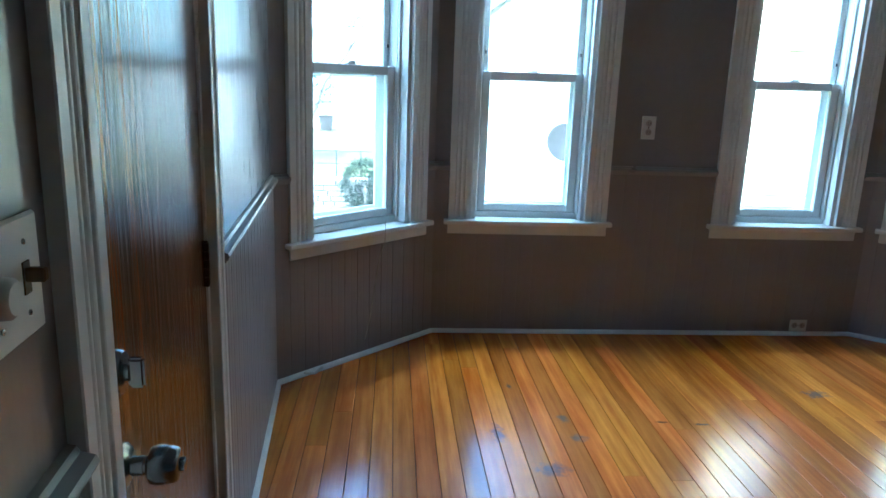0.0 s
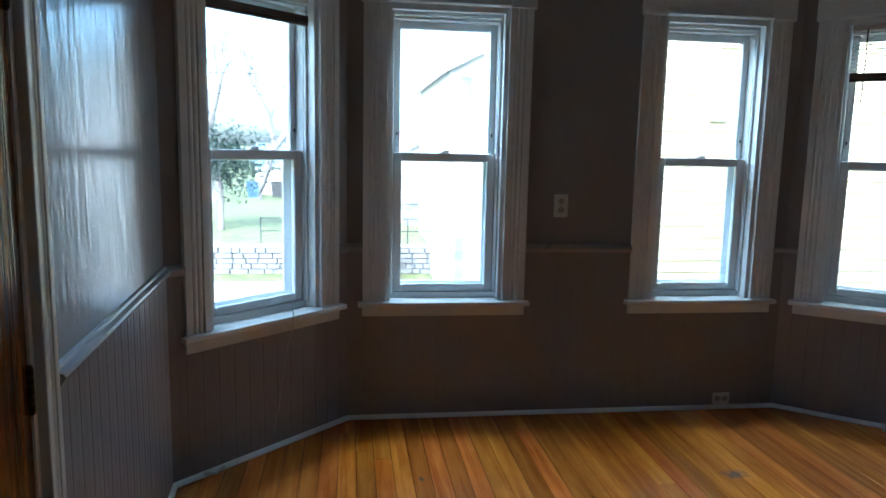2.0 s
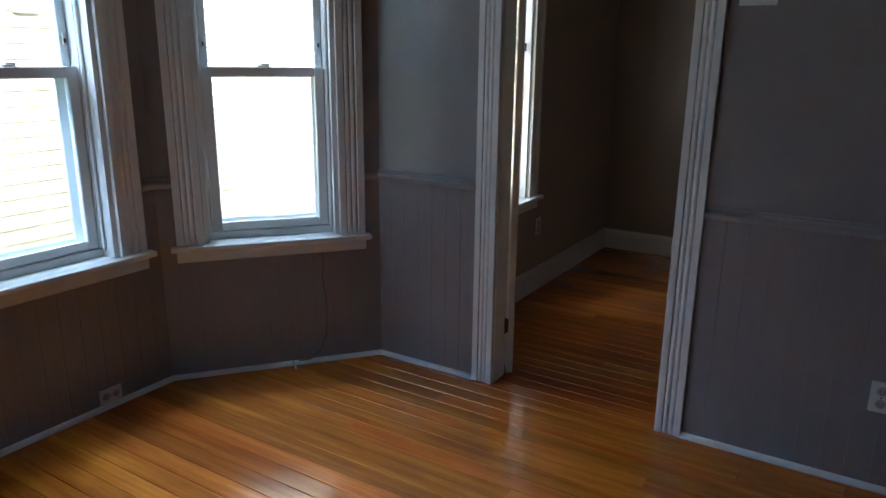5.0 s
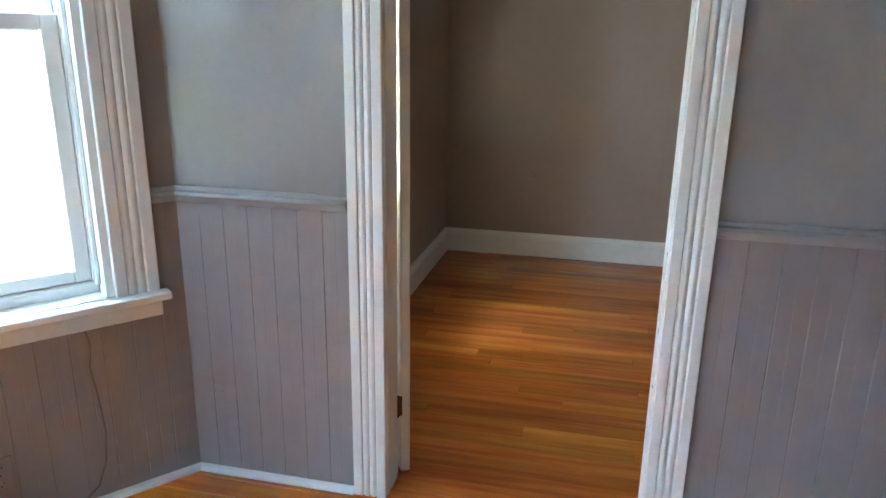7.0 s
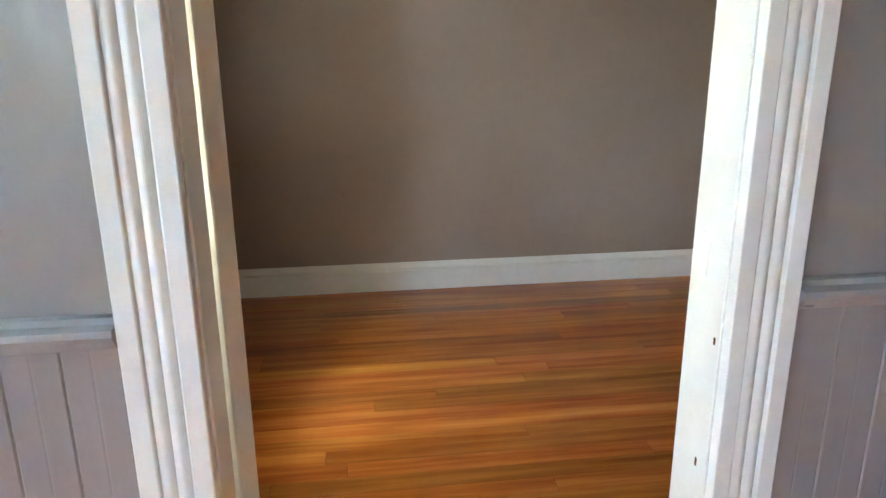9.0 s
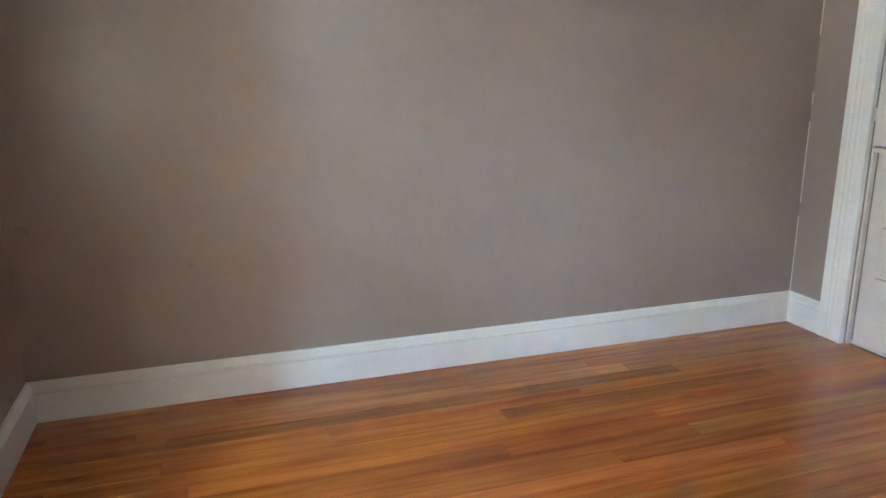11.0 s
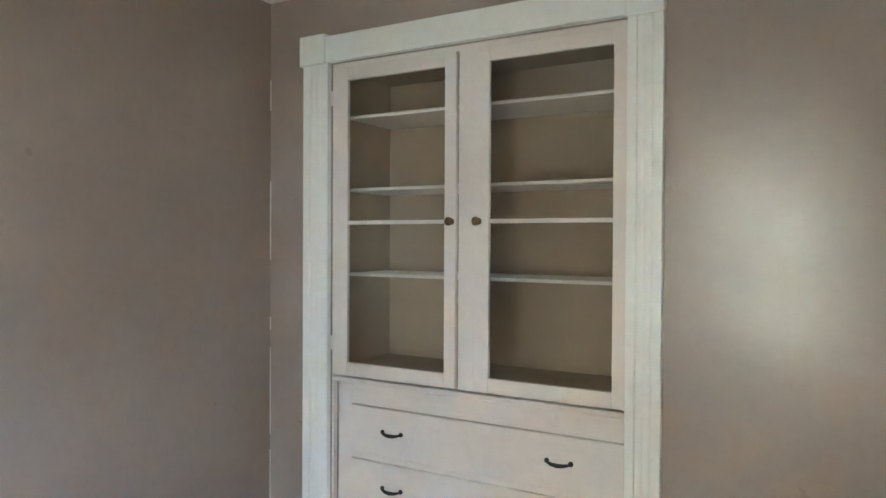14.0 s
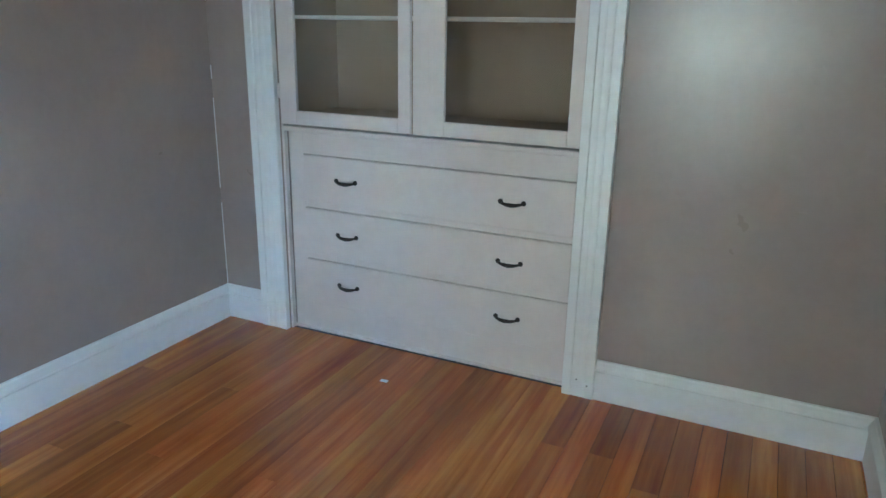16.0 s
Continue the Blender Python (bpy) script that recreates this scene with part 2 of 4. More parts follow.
def merge(*bms):
    out = bmesh.new()
    for b in bms:
        me = bpy.data.meshes.new("joined")
        b.to_mesh(me)
        b.free()
        out.from_mesh(me)
        bpy.data.meshes.remove(me)
    return out


def mesh_of(name, bm, mat, smooth=False):
    me = bpy.data.meshes.new(name)
    bm.to_mesh(me)
    bm.free()
    me.materials.append(mat)
    if smooth:
        me.polygons.foreach_set("use_smooth", [True] * len(me.polygons))
        me.set_sharp_from_angle(angle=radians(40))
    return me


def part(name, bm, mat, parent=None, label="", smooth=False, at=None):
    ob = new(name, mesh_of(name, bm, mat, smooth))
    if parent is not None:
        ob.parent = parent
    if at is not None:
        ob.matrix_basis = at
    return tagged(ob, label)


def thing(name, m, label, category, group="", kind=""):
    ob = new(name)
    ob.empty_display_size = 0.1
    ob.matrix_basis = m
    return tagged(ob, label, category, group, kind)


def along(p, q):
    """A wall's own axes: x from p to q along its inner face, y outwards, z up. Also its length."""
    d = Vector((q[0] - p[0], q[1] - p[1], 0))
    return Matrix.Translation((p[0], p[1], 0)) @ Matrix.Rotation(math.atan2(d.y, d.x), 4, "Z"), d.length


# ---- the plan ----
A_NEAR, A0, A1, A2, A3 = (-0.364, -6.2), (-0.750, -0.73), (0.0, 0.0), (2.5, 0.0), (3.305, -0.65)
A_FAR = (3.305, -6.2)
B_X0, B_X1, B_Y0, B_Y1 = 3.405, 6.075, -4.36, -0.87
CEIL = 2.62
RAIL = 0.945
OUT = 0.2


def wall(name, p, q, openings=(), thick=OUT, z1=CEIL, mat=None, label="", ends=(0.0, 0.0)):
    """A wall with real openings (from, to, bottom, top) through its thickness."""
    m, length = along(p, q)
    bm = bmesh.new()
    x = -ends[0]
    for a, c, lo, hi in sorted(openings):
        add_box(bm, x, a, 0, thick, 0, z1)
        if lo > 0:
            add_box(bm, a, c, 0, thick, 0, lo)
        add_box(bm, a, c, 0, thick, hi, z1)
        x = c
    add_box(bm, x, length + ends[1], 0, thick, 0, z1)
    ob = new(name, mesh_of(name, bm, mat))
    ob.matrix_basis = m
    tagged(ob, label, "wall", "", "structure")
    return ob, m, length


SILL, HEAD = 0.655, 2.21
LEN_BAY = math.hypot(A1[0] - A0[0], A1[1] - A0[1])
LEN_BAY2 = math.hypot(A3[0] - A2[0], A3[1] - A2[1])
W1, W2, W3, W4 = (0.209, 0.849), (0.208, 0.842), (1.697, 2.30), (0.2, 0.83)
WB = (4.54 - 0.62 - B_X0, 4.54 - B_X0)
LEFT_M, LEFT_LEN = along(A_NEAR, A0)
DOOR_L = (LEFT_LEN - 2.21, LEFT_LEN - 1.46)
DOOR_R = (1.31 - 0.65, 2.088 - 0.65)
DOOR_TOP = 2.07

LABEL_A = "grey painted plaster wall with semi-gloss sheen"
wall_left, m_left, _ = wall("wall_left", A_NEAR, A0, [(*DOOR_L, 0, 2.04)], mat=WALL_A, label=LABEL_A, ends=(0.2, 0))
wall_bay1, m_bay1, _ = wall("wall_bay_left", A0, A1, [(*W1, SILL, HEAD)], mat=WALL_A, label=LABEL_A)
wall_front, m_front, len_front = wall("wall_front", A1, A2, [(*W2, SILL, HEAD), (*W3, SILL, HEAD)], mat=WALL_A, label=LABEL_A)
wall_bay2, m_bay2, _ = wall("wall_bay_right", A2, A3, [(*W4, SILL, HEAD)], mat=WALL_A, label=LABEL_A)
wall_mid, m_mid, len_mid = wall("wall_between_rooms", A3, A_FAR, [(DOOR_R[0] - 0.016, DOOR_R[1] + 0.016, 0, DOOR_TOP)], thick=0.08, mat=WALL_A, label=LABEL_A)
wall_back, m_back, _ = wall("wall_back", A_FAR, A_NEAR, mat=WALL_A, label=LABEL_A, ends=(0.14, 0.2))
m_skin = along((B_X0, B_Y0), (B_X0, -0.65))[0]
skin = boxes((0, 4.36 - 2.104, -0.0, 0.02, 0, CEIL), (4.36 - 2.104, 4.36 - 1.294, 0, 0.02, DOOR_TOP, CEIL), (4.36 - 1.294, 4.36 - 0.87, 0, 0.02, 0, CEIL))
wall_skin = new("wall_second_room_west", mesh_of("wall_second_room_west", skin, WALL_B))
wall_skin.matrix_basis = m_skin
tagged(wall_skin, "taupe painted plaster wall beside the doorway", "wall", "", "structure")
LABEL_B = "taupe painted plaster wall with a satin sheen"
wall_bwin, m_bwin, _ = wall("wall_second_room_window", (B_X0, B_Y1), (B_X1, B_Y1), [(*WB, SILL, HEAD)], mat=WALL_B, label=LABEL_B, ends=(0, 0.2))
wall_bfar, m_bfar, len_bfar = wall("wall_second_room_far", (B_X1, B_Y1), (B_X1, B_Y0), mat=WALL_B, label=LABEL_B, ends=(0, 0.2))
CAB0, CAB1 = B_X1 - 5.722, B_X1 - 4.434
wall_bcab, m_bcab, len_bcab = wall("wall_second_room_cabinet", (B_X1, B_Y0), (B_X0, B_Y0), [(CAB0, CAB1, 0, 2.27)], mat=WALL_B, label=LABEL_B, ends=(0, 0.14))

# out of view; its grey is there to dim the room's bounced light
tagged(new("ceiling_front_room", mesh_of("ceiling_front_room", boxes((-1.0, 3.385, -6.5, 0.3, CEIL, CEIL + 0.15)), CEILING_A)), "unseen plaster ceiling, darkened to cut bounced light", "ceiling", "", "structure")
tagged(new("ceiling_second_room", mesh_of("ceiling_second_room", boxes((3.385, 6.4, -6.5, 0.3, CEIL, CEIL + 0.15)), CEILING)), "pale painted plaster ceiling", "ceiling", "", "structure")
floor = tagged(new("floor", mesh_of("floor", boxes((-0.9, 6.3, -6.45, 0.15, -0.2, -0.022)), SUBFLOOR)), "orange varnished pine floorboards with worn dark seams", "floor", "", "structure")



# ---- trim ----
def fluted(width, depth=0.022, low=0.66):
    """Outline of a casing board in (across, out): two flat outer bands and two rounded reeds sunk between them."""
    pts = [(0.0, 0.0), (0.0, 0.9), (0.02, 1.0), (0.255, 1.0), (0.275, 0.93), (0.295, low)]
    for a, c in ((0.295, 0.50), (0.50, 0.705)):
        pts += [(a + (c - a) * k / 8, low + (0.93 - low) * math.sin(math.pi * k / 8)) for k in range(1, 9)]
    pts += [(0.725, 0.93), (0.745, 1.0), (0.98, 1.0), (1.0, 0.9), (1.0, 0.0)]
    return [(u * width, -depth * v) for u, v in pts]


def casing_set(owner, a, c, z0, z1, width=0.125, mat=None, front=0.0):
    """Two fluted uprights and a head board with proud corner blocks, round an opening a..c."""
    mat = mat or TRIM
    for x in (a - width, c):
        part("casing", profile([(x + u, front + w) for u, w in fluted(width)], z0, z1, "z"), mat, owner)
    part("head_casing", boxes((a - width + 0.012, c + width - 0.012, front - 0.024, front, z1, z1 + 0.112), bevel=0.003), mat, owner)
    for x in (a - width - 0.012, c + 0.002):
        part("corner_block", boxes((x, x + width + 0.012, front - 0.030, front, z1 - 0.004, z1 + 0.124), bevel=0.004), mat, owner)
    part("head_bead", profile([(front - 0.024, z1), (front - 0.034, z1 + 0.006), (front - 0.034, z1 + 0.014), (front - 0.024, z1 + 0.02)], a + 0.003, c - 0.002, "x"), mat, owner)


def sash(owner, name, a, c, z0, z1, y0, y1, stile, top, bottom):
    s = part(name, merge(boxes((a, a + stile, y0, y1, z0, z1), (c - stile, c, y0, y1, z0, z1), (a + stile, c - stile, y0, y1, z1 - top, z1), (a + stile, c - stile, y0, y1, z0, z0 + bottom), bevel=0.004)), VINYL, owner)
    g = part("glass", boxes((a + stile - 0.004, c - stile + 0.004, (y0 + y1) / 2 - 0.003, (y0 + y1) / 2 + 0.003, z0 + bottom - 0.004, z1 - top + 0.004)), GLASS, s)
    g.visible_shadow = False
    return s


def window(name, m, span, label, blind_drop=0.0):
    """A double-hung vinyl window in an old fluted casing, with stool and apron."""
    a, c = span
    w = thing(name, m, label, "window", "", "structure")
    casing_set(w, a, c, SILL + 0.004, HEAD)
    part("stool", boxes((a - 0.15, c + 0.15, -0.055, 0.0, SILL - 0.022, SILL + 0.003), (a + 0.001, c - 0.001, -0.02, 0.105, SILL - 0.020, SILL + 0.003), bevel=0.004), TRIM, w)
    part("apron", boxes((a - 0.128, c + 0.128, -0.02, 0.0, SILL - 0.078, SILL - 0.023), bevel=0.003), TRIM, w)
    # box frame in the wall, with stop beads
    for x0, x1 in ((a, a + 0.022), (c - 0.022, c)):
        part("jamb", boxes((x0, x1, 0.0, OUT - 0.01, SILL + 0.004, HEAD)), TRIM, w)
    part("head_jamb", boxes((a + 0.022, c - 0.022, 0.0, OUT - 0.01, HEAD - 0.03, HEAD)), TRIM, w)
    a, c = a + 0.022, c - 0.022
    part("stop_bead", boxes((a, a + 0.014, 0.05, 0.066, SILL + 0.03, HEAD - 0.03), (c - 0.014, c, 0.05, 0.066, SILL + 0.03, HEAD - 0.03), (a + 0.014, c - 0.014, 0.05, 0.066, HEAD - 0.05, HEAD - 0.03), bevel=0.003), VINYL, w)
    part("sill_frame", boxes((a, c, 0.07, OUT + 0.03, SILL - 0.01, SILL + 0.038), bevel=0.005), VINYL, w)
    part("track", boxes((a, a + 0.016, 0.066, OUT - 0.02, SILL + 0.038, HEAD - 0.05), (c - 0.016, c, 0.066, OUT - 0.02, SILL + 0.038, HEAD - 0.05), (a + 0.016, c - 0.016, 0.066, OUT - 0.02, HEAD - 0.066, HEAD - 0.05)), VINYL, w)
    a, c = a + 0.017, c - 0.017
    mid = SILL + 0.5 * (HEAD - SILL) + 0.002
    lower = sash(w, "lower_sash", a, c, SILL + 0.04, mid + 0.02, 0.078, 0.112, 0.045, 0.045, 0.037)
    upper = sash(w, "upper_sash", a, c, mid - 0.02, HEAD - 0.068, 0.122, 0.156, 0.036, 0.04, 0.04)
    # half screen outside the lower sash
    part("screen_frame", boxes((a - 0.012, a + 0.042, 0.162, 0.176, SILL + 0.042, mid + 0.012), (c - 0.052, c + 0.012, 0.162, 0.176, SILL + 0.042, mid + 0.012), (a + 0.042, c - 0.052, 0.162, 0.176, mid - 0.03, mid + 0.012), (a + 0.042, c - 0.052, 0.162, 0.176, SILL + 0.042, SILL + 0.085), bevel=0.003), VINYL, w)
    part("sash_lock", merge(boxes((-0.028, 0.028, 0.082, 0.106, 0, 0.008), (-0.012, 0.030, 0.086, 0.1, 0.008, 0.016), bevel=0.003)), PLATE, lower, at=pose((a + c) / 2, 0, mid + 0.02))
    part("lift_rail", boxes((a + 0.06, c - 0.06, 0.066, 0.079, SILL + 0.075, SILL + 0.083), bevel=0.002), VINYL, lower)
    for x in (a + 0.012, c - 0.024):
        part("tilt_latch", boxes((x, x + 0.012, 0.114, 0.1225, mid + 0.10, mid + 0.15), bevel=0.002), PLATE, upper)
        part("night_latch", boxes((x + 0.002, x + 0.011, 0.1105, 0.1225, mid + 0.11, mid + 0.128), bevel=0.001), BLACK, upper)
    if blind_drop:
        top = HEAD - 0.032
        b = thing("mini_blind", m, "white vinyl slat blind, half raised under the window head", "blind", "window blinds")
        part("head_rail", boxes((a, c, 0.018, 0.046, top - 0.028, top), bevel=0.003), BLIND, b)
        n = int(blind_drop / 0.021)
        base = mesh_of("slat", place(profile([(-0.0125, -0.001), (-0.006, 0.0015), (0.006, 0.0015), (0.0125, -0.001), (0.006, 0.0008), (-0.006, 0.0008)], a + 0.004, c - 0.004, "x"), Matrix.Identity(4)), BLIND)
        for i in range(n):
            s = new("slat", base)
            s.parent = b
            s.matrix_basis = pose(0, 0.032, top - 0.04 - 0.021 * i, 18 + 5 * math.sin(i * 2.1), 0, 0)
        z = top - 0.04 - 0.021 * n
        part("stacked_slat", boxes((a + 0.003, c - 0.003, 0.018, 0.046, z - 0.0275, z), bevel=0.002), BLIND_RAIL, b)
        part("bottom_rail", boxes((a + 0.003, c - 0.003, 0.018, 0.046, z - 0.046, z - 0.0285), bevel=0.003), BLIND_RAIL, b)
        if blind_drop > 0.1:
            part("tilt_wand", tube([(a + 0.07, 0.012, top - 0.02), (a + 0.072, 0.010, top - 0.2), (a + 0.068, 0.012, top - 0.45)], 0.0035), BLIND_RAIL, b)
        for x in (a + 0.09, c - 0.09):
            part("ladder_cord", tube([(x, 0.017, top - 0.03), (x, 0.017, z)], 0.0012, 5), BLIND, b)
    return w


WL = "double-hung white vinyl window in a fluted white wooden casing"
window("window_1", m_bay1, W1, WL + " with a raised blind", 0.06)
window("window_2", m_front, W2, WL)
window("window_3", m_front, W3, WL)
window("window_4", m_bay2, W4, WL + " with a short blind", 0.22)
window("window_5", m_bwin, WB, WL + " beside the open inner door", 0.55)


# ---- doorway between the rooms, with its door swung into the second room ----
def doorway_right():
    a, c = DOOR_R
    d = thing("doorway_1", m_mid, "open doorway in a fluted white wooden casing", "doorway", "", "structure")
    casing_set(d, a, c, 0.001, DOOR_TOP, 0.106)
    for x0, x1 in ((a - 0.015, a + 0.004), (c - 0.004, c + 0.015)):
        part("jamb", boxes((x0, x1, 0.001, 0.099, 0.001, DOOR_TOP - 0.02), bevel=0.002), TRIM, d)
    part("head_jamb", boxes((a - 0.015, c + 0.015, 0.001, 0.099, DOOR_TOP - 0.02, DOOR_TOP - 0.001)), TRIM, d)
    # the strike plate and nicks where the paint has gone
    part("strike_plate", boxes((c - 0.0055, c - 0.0035, 0.06, 0.085, 0.96, 1.03), bevel=0.0005), TRIM, d)
    for y, z, h in ((0.012, 0.86, 0.012), (0.030, 0.63, 0.016), (0.020, 0.47, 0.010)):
        part("paint_nick", boxes((c - 0.0048, c - 0.0038, y, y + 0.006, z, z + h), bevel=0.0004), VENEER, d)
    # plain casing on the second room's side
    for x0, x1 in ((a - 0.11, a), (c, c + 0.11)):
        part("rear_casing", boxes((x0, x1, 0.1005, 0.1225, 0.001, DOOR_TOP), bevel=0.003), TRIM, d)
    part("rear_head_casing", boxes((a - 0.12, c + 0.12, 0.1005, 0.1265, DOOR_TOP, DOOR_TOP + 0.115), bevel=0.003), TRIM, d)


doorway_right()


def hinge(owner, m, height=0.1, mat=None, leaf=0.03):
    h = part("hinge", merge(boxes((-0.002, 0.0, 0.0, leaf, -height / 2, height / 2), (0.0, leaf, -0.002, 0.0, -height / 2, height / 2))), mat or BRONZE, owner, at=m)
    for k in range(5):
        z = -height / 2 + k * height / 5
        part("knuckle", place(lathe([(0.0055, 0.0005), (0.0065, 0.002), (0.0065, height / 5 - 0.002), (0.0055, height / 5 - 0.0005)], 10), pose(-0.003, -0.003, z)), mat or BRONZE, h)
    for z in (-height / 2 - 0.004, height / 2 - 0.001):
        part("pin_tip", place(lathe([(0.003, 0), (0.0055, 0.002), (0.004, 0.005)], 10), pose(-0.003, -0.003, z)), BRONZE, h)
    return h


def panel_door(owner, w, h, t, mat):
    """A five-panel leaf: stiles, rails and recessed panels."""
    st, rows = 0.11, 5
    gap = (h - 0.24 - 0.11 - 4 * 0.10) / rows
    part("stile", boxes((0, st, 0, t, 0, h), bevel=0.003), mat, owner)
    part("stile", boxes((w - st, w, 0, t, 0, h), bevel=0.003), mat, owner)
    z = 0.0
    for k in range(rows + 1):
        hh = 0.24 if k == 0 else (0.11 if k == rows else 0.10)
        part("rail", boxes((st, w - st, 0.0005, t - 0.0005, z, z + hh)), mat, owner)
        z += hh
        if k < rows:
            part("panel", boxes((st, w - st, 0.010, t - 0.010, z, z + gap)), mat, owner)
            z += gap


inner_door = thing("inner_door", Matrix.Translation((3.442, -1.346, 0.008)) @ Matrix.Rotation(radians(30), 4, "Z"), "white painted panel door standing open into the second room", "door")
panel_door(inner_door, 0.74, 2.03, 0.032, TRIM)
for z in (0.25, 1.82):
    hinge(inner_door, Matrix.Translation((-0.004, 0.04, z)) @ Matrix.Rotation(radians(-90), 4, "Z"), 0.07, BRASS, 0.012)


# ---- closed flush door in the left wall ----
def door_left():
    a, c = DOOR_L
    d = thing("door_1", m_left, "closed brown oak-veneer flush door with a steel knob", "door", "", "structure")
    for x in (a - 0.115, c):
        w = 0.115 if x < a else 0.085
        part("casing", profile([(x + u, v) for u, v in fluted(w)], 0.001, 2.04, "z"), TRIM, d)
    part("head_casing", boxes((a - 0.115, c + 0.085, -0.024, 0, 2.04, 2.15), bevel=0.003), TRIM, d)
    for x0, x1 in ((a, a + 0.016), (c - 0.02, c)):
        part("jamb", boxes((x0, x1, 0.0, 0.13, 0.001, 2.02)), TRIM, d)
    part("head_jamb", boxes((a, c, 0.0, 0.13, 2.02, 2.04)), TRIM, d)
    slab = part("slab", boxes((a + 0.018, c - 0.023, 0.004, 0.044, 0.008, 2.016), bevel=0.002), VENEER, d, "glossy brown oak veneer slab")
    x = a + 0.072
    side = Matrix.Rotation(radians(90), 4, "X")
    part("rose", place(lathe([(0.034, 0.0), (0.034, 0.004), (0.028, 0.010), (0.014, 0.014), (0.014, 0.03)], 28), Matrix.Translation((x, 0.004, 0.833)) @ side), STEEL, slab, smooth=True)
    part("door_knob", place(lathe([(0.013, 0.028), (0.014, 0.034), (0.026, 0.04), (0.0285, 0.05), (0.0265, 0.07), (0.024, 0.076), (0.020, 0.079), (0.010, 0.080), (0.010, 0.086), (0.007, 0.088)], 28), Matrix.Translation((x, 0.004, 0.833)) @ side), STEEL, slab, smooth=True)
    part("bolt_rose", place(lathe([(0.033, 0.0), (0.033, 0.006), (0.029, 0.012), (0.012, 0.014), (0.012, 0.02)], 28), Matrix.Translation((x, 0.004, 0.976)) @ side), STEEL, slab, smooth=True)
    part("thumb_turn", boxes((x - 0.007, x + 0.007, -0.036, -0.014, 0.954, 0.998), bevel=0.004, segments=2), STEEL, slab, smooth=True)
    part("peephole", place(lathe([(0.011, 0.0), (0.011, 0.003), (0.007, 0.0045)], 16), Matrix.Translation(((a + c) / 2 + 0.01, 0.004, 1.535)) @ side), BLACK, slab)
    for z in (0.25, 0.96, 1.78):
        hinge(d, Matrix.Translation((c - 0.021, 0.0035, z)) @ Matrix.Rotation(radians(0), 4, "Z"), 0.1)


door_left()


# ---- chair rail, wainscot boards, shoe moulding ----
RAIL_PTS = [(0.0, -0.022), (-0.016, -0.020), (-0.030, -0.004), (-0.034, 0.004), (-0.030, 0.012), (-0.014, 0.016), (-0.010, 0.024), (0.0, 0.026)]
SHOE_PTS = [(0.0, 0.0), (-0.018, 0.0), (-0.017, 0.008), (-0.012, 0.016), (-0.004, 0.021), (0.0, 0.022)]


def run_trim(name, m, spans, pts, z, mat, label):
    for a, c in spans:
        ob = part(name, profile([(y, z + w) for y, w in pts], a, c, "x"), mat)
        ob.matrix_basis = m
        tagged(ob, label, "moulding", "", "structure")


BOARD = 0.084


def board_mesh(w, h):
    return mesh_of("board", profile([(0.0, 0.0), (0.0, -0.0078), (0.003, -0.010), (w / 2 - 0.003, -0.010), (w / 2, -0.0094), (w / 2 + 0.003, -0.010), (w - 0.003, -0.010), (w, -0.0078), (w, 0.0)], 0.0, h, "z"), WAINSCOT)


BOARD_MESHES = {}


def wainscot(name, m, spans, label):
    """Tongue-and-groove boards from the floor to the rail, or to the apron under a window."""
    owner = thing(name, m, label, "wainscot", "", "structure")
    for a, c, top in spans:
        n = max(1, round((c - a) / BOARD))
        w = (c - a) / n
        for i in range(n):
            key = (round(w, 4), round(top, 3))
            if key not in BOARD_MESHES:
                BOARD_MESHES[key] = board_mesh(w - 0.0002, top - 0.004)
            ob = new("board", BOARD_MESHES[key])
            ob.parent = owner
            ob.matrix_basis = pose(a + i * w, 0, 0.004)


def low_wall(tag, m, length, gaps, doors=()):
    """Rail and boards along a wall; gaps are windows, doors break everything."""
    lab = "mauve-grey painted tongue-and-groove wainscot boards"
    spans, rail, x = [], [], 0.0
    for a, c, kind in sorted([(*g, "w") for g in gaps] + [(*d, "d") for d in doors]):
        e = 0.126 if kind == "w" else 0.0
        spans.append((x, a - e, RAIL - 0.02))
        rail.append((x, a - e))
        if kind == "w":
            spans.append((a - e, c + e, SILL - 0.08))
        x = c + e
    spans.append((x, length, RAIL - 0.02))
    rail.append((x, length))
    wainscot("wainscot_" + tag, m, [s for s in spans if s[1] - s[0] > 0.02], lab)
    run_trim("chair_rail", m, [r for r in rail if r[1] - r[0] > 0.01], RAIL_PTS, RAIL, RAIL_PAINT, "grey painted wooden chair rail")
    floor_runs, x = [], 0.0
    for a, c in doors:
        floor_runs.append((x, a))
        x = c
    floor_runs.append((x, length))
    run_trim("shoe_moulding", m, floor_runs, [(y - 0.010, w) for y, w in SHOE_PTS], 0.001, TRIM, "white quarter-round moulding along the floor")


low_wall("left", m_left, LEFT_LEN, [], [(DOOR_L[0] - 0.116, DOOR_L[1] + 0.086)])
low_wall("bay_left", m_bay1, LEN_BAY, [W1])
low_wall("front", m_front, 2.5, [W2, W3])
low_wall("bay_right", m_bay2, LEN_BAY2, [W4])
low_wall("middle", m_mid, len_mid, [], [(DOOR_R[0] - 0.107, DOOR_R[1] + 0.107)])
low_wall("back", m_back, 3.665, [])

BASE_PTS = [(0.0, 0.0), (-0.020, 0.0), (-0.020, 0.113), (-0.014, 0.116), (-0.014, 0.120), (-0.026, 0.122), (-0.026, 0.131), (-0.018, 0.143), (-0.012, 0.150), (-0.010, 0.157), (0.0, 0.158)]


def base_run(m, spans):
    run_trim("baseboard", m, spans, BASE_PTS, 0.001, TRIM, "tall white baseboard with a moulded cap")


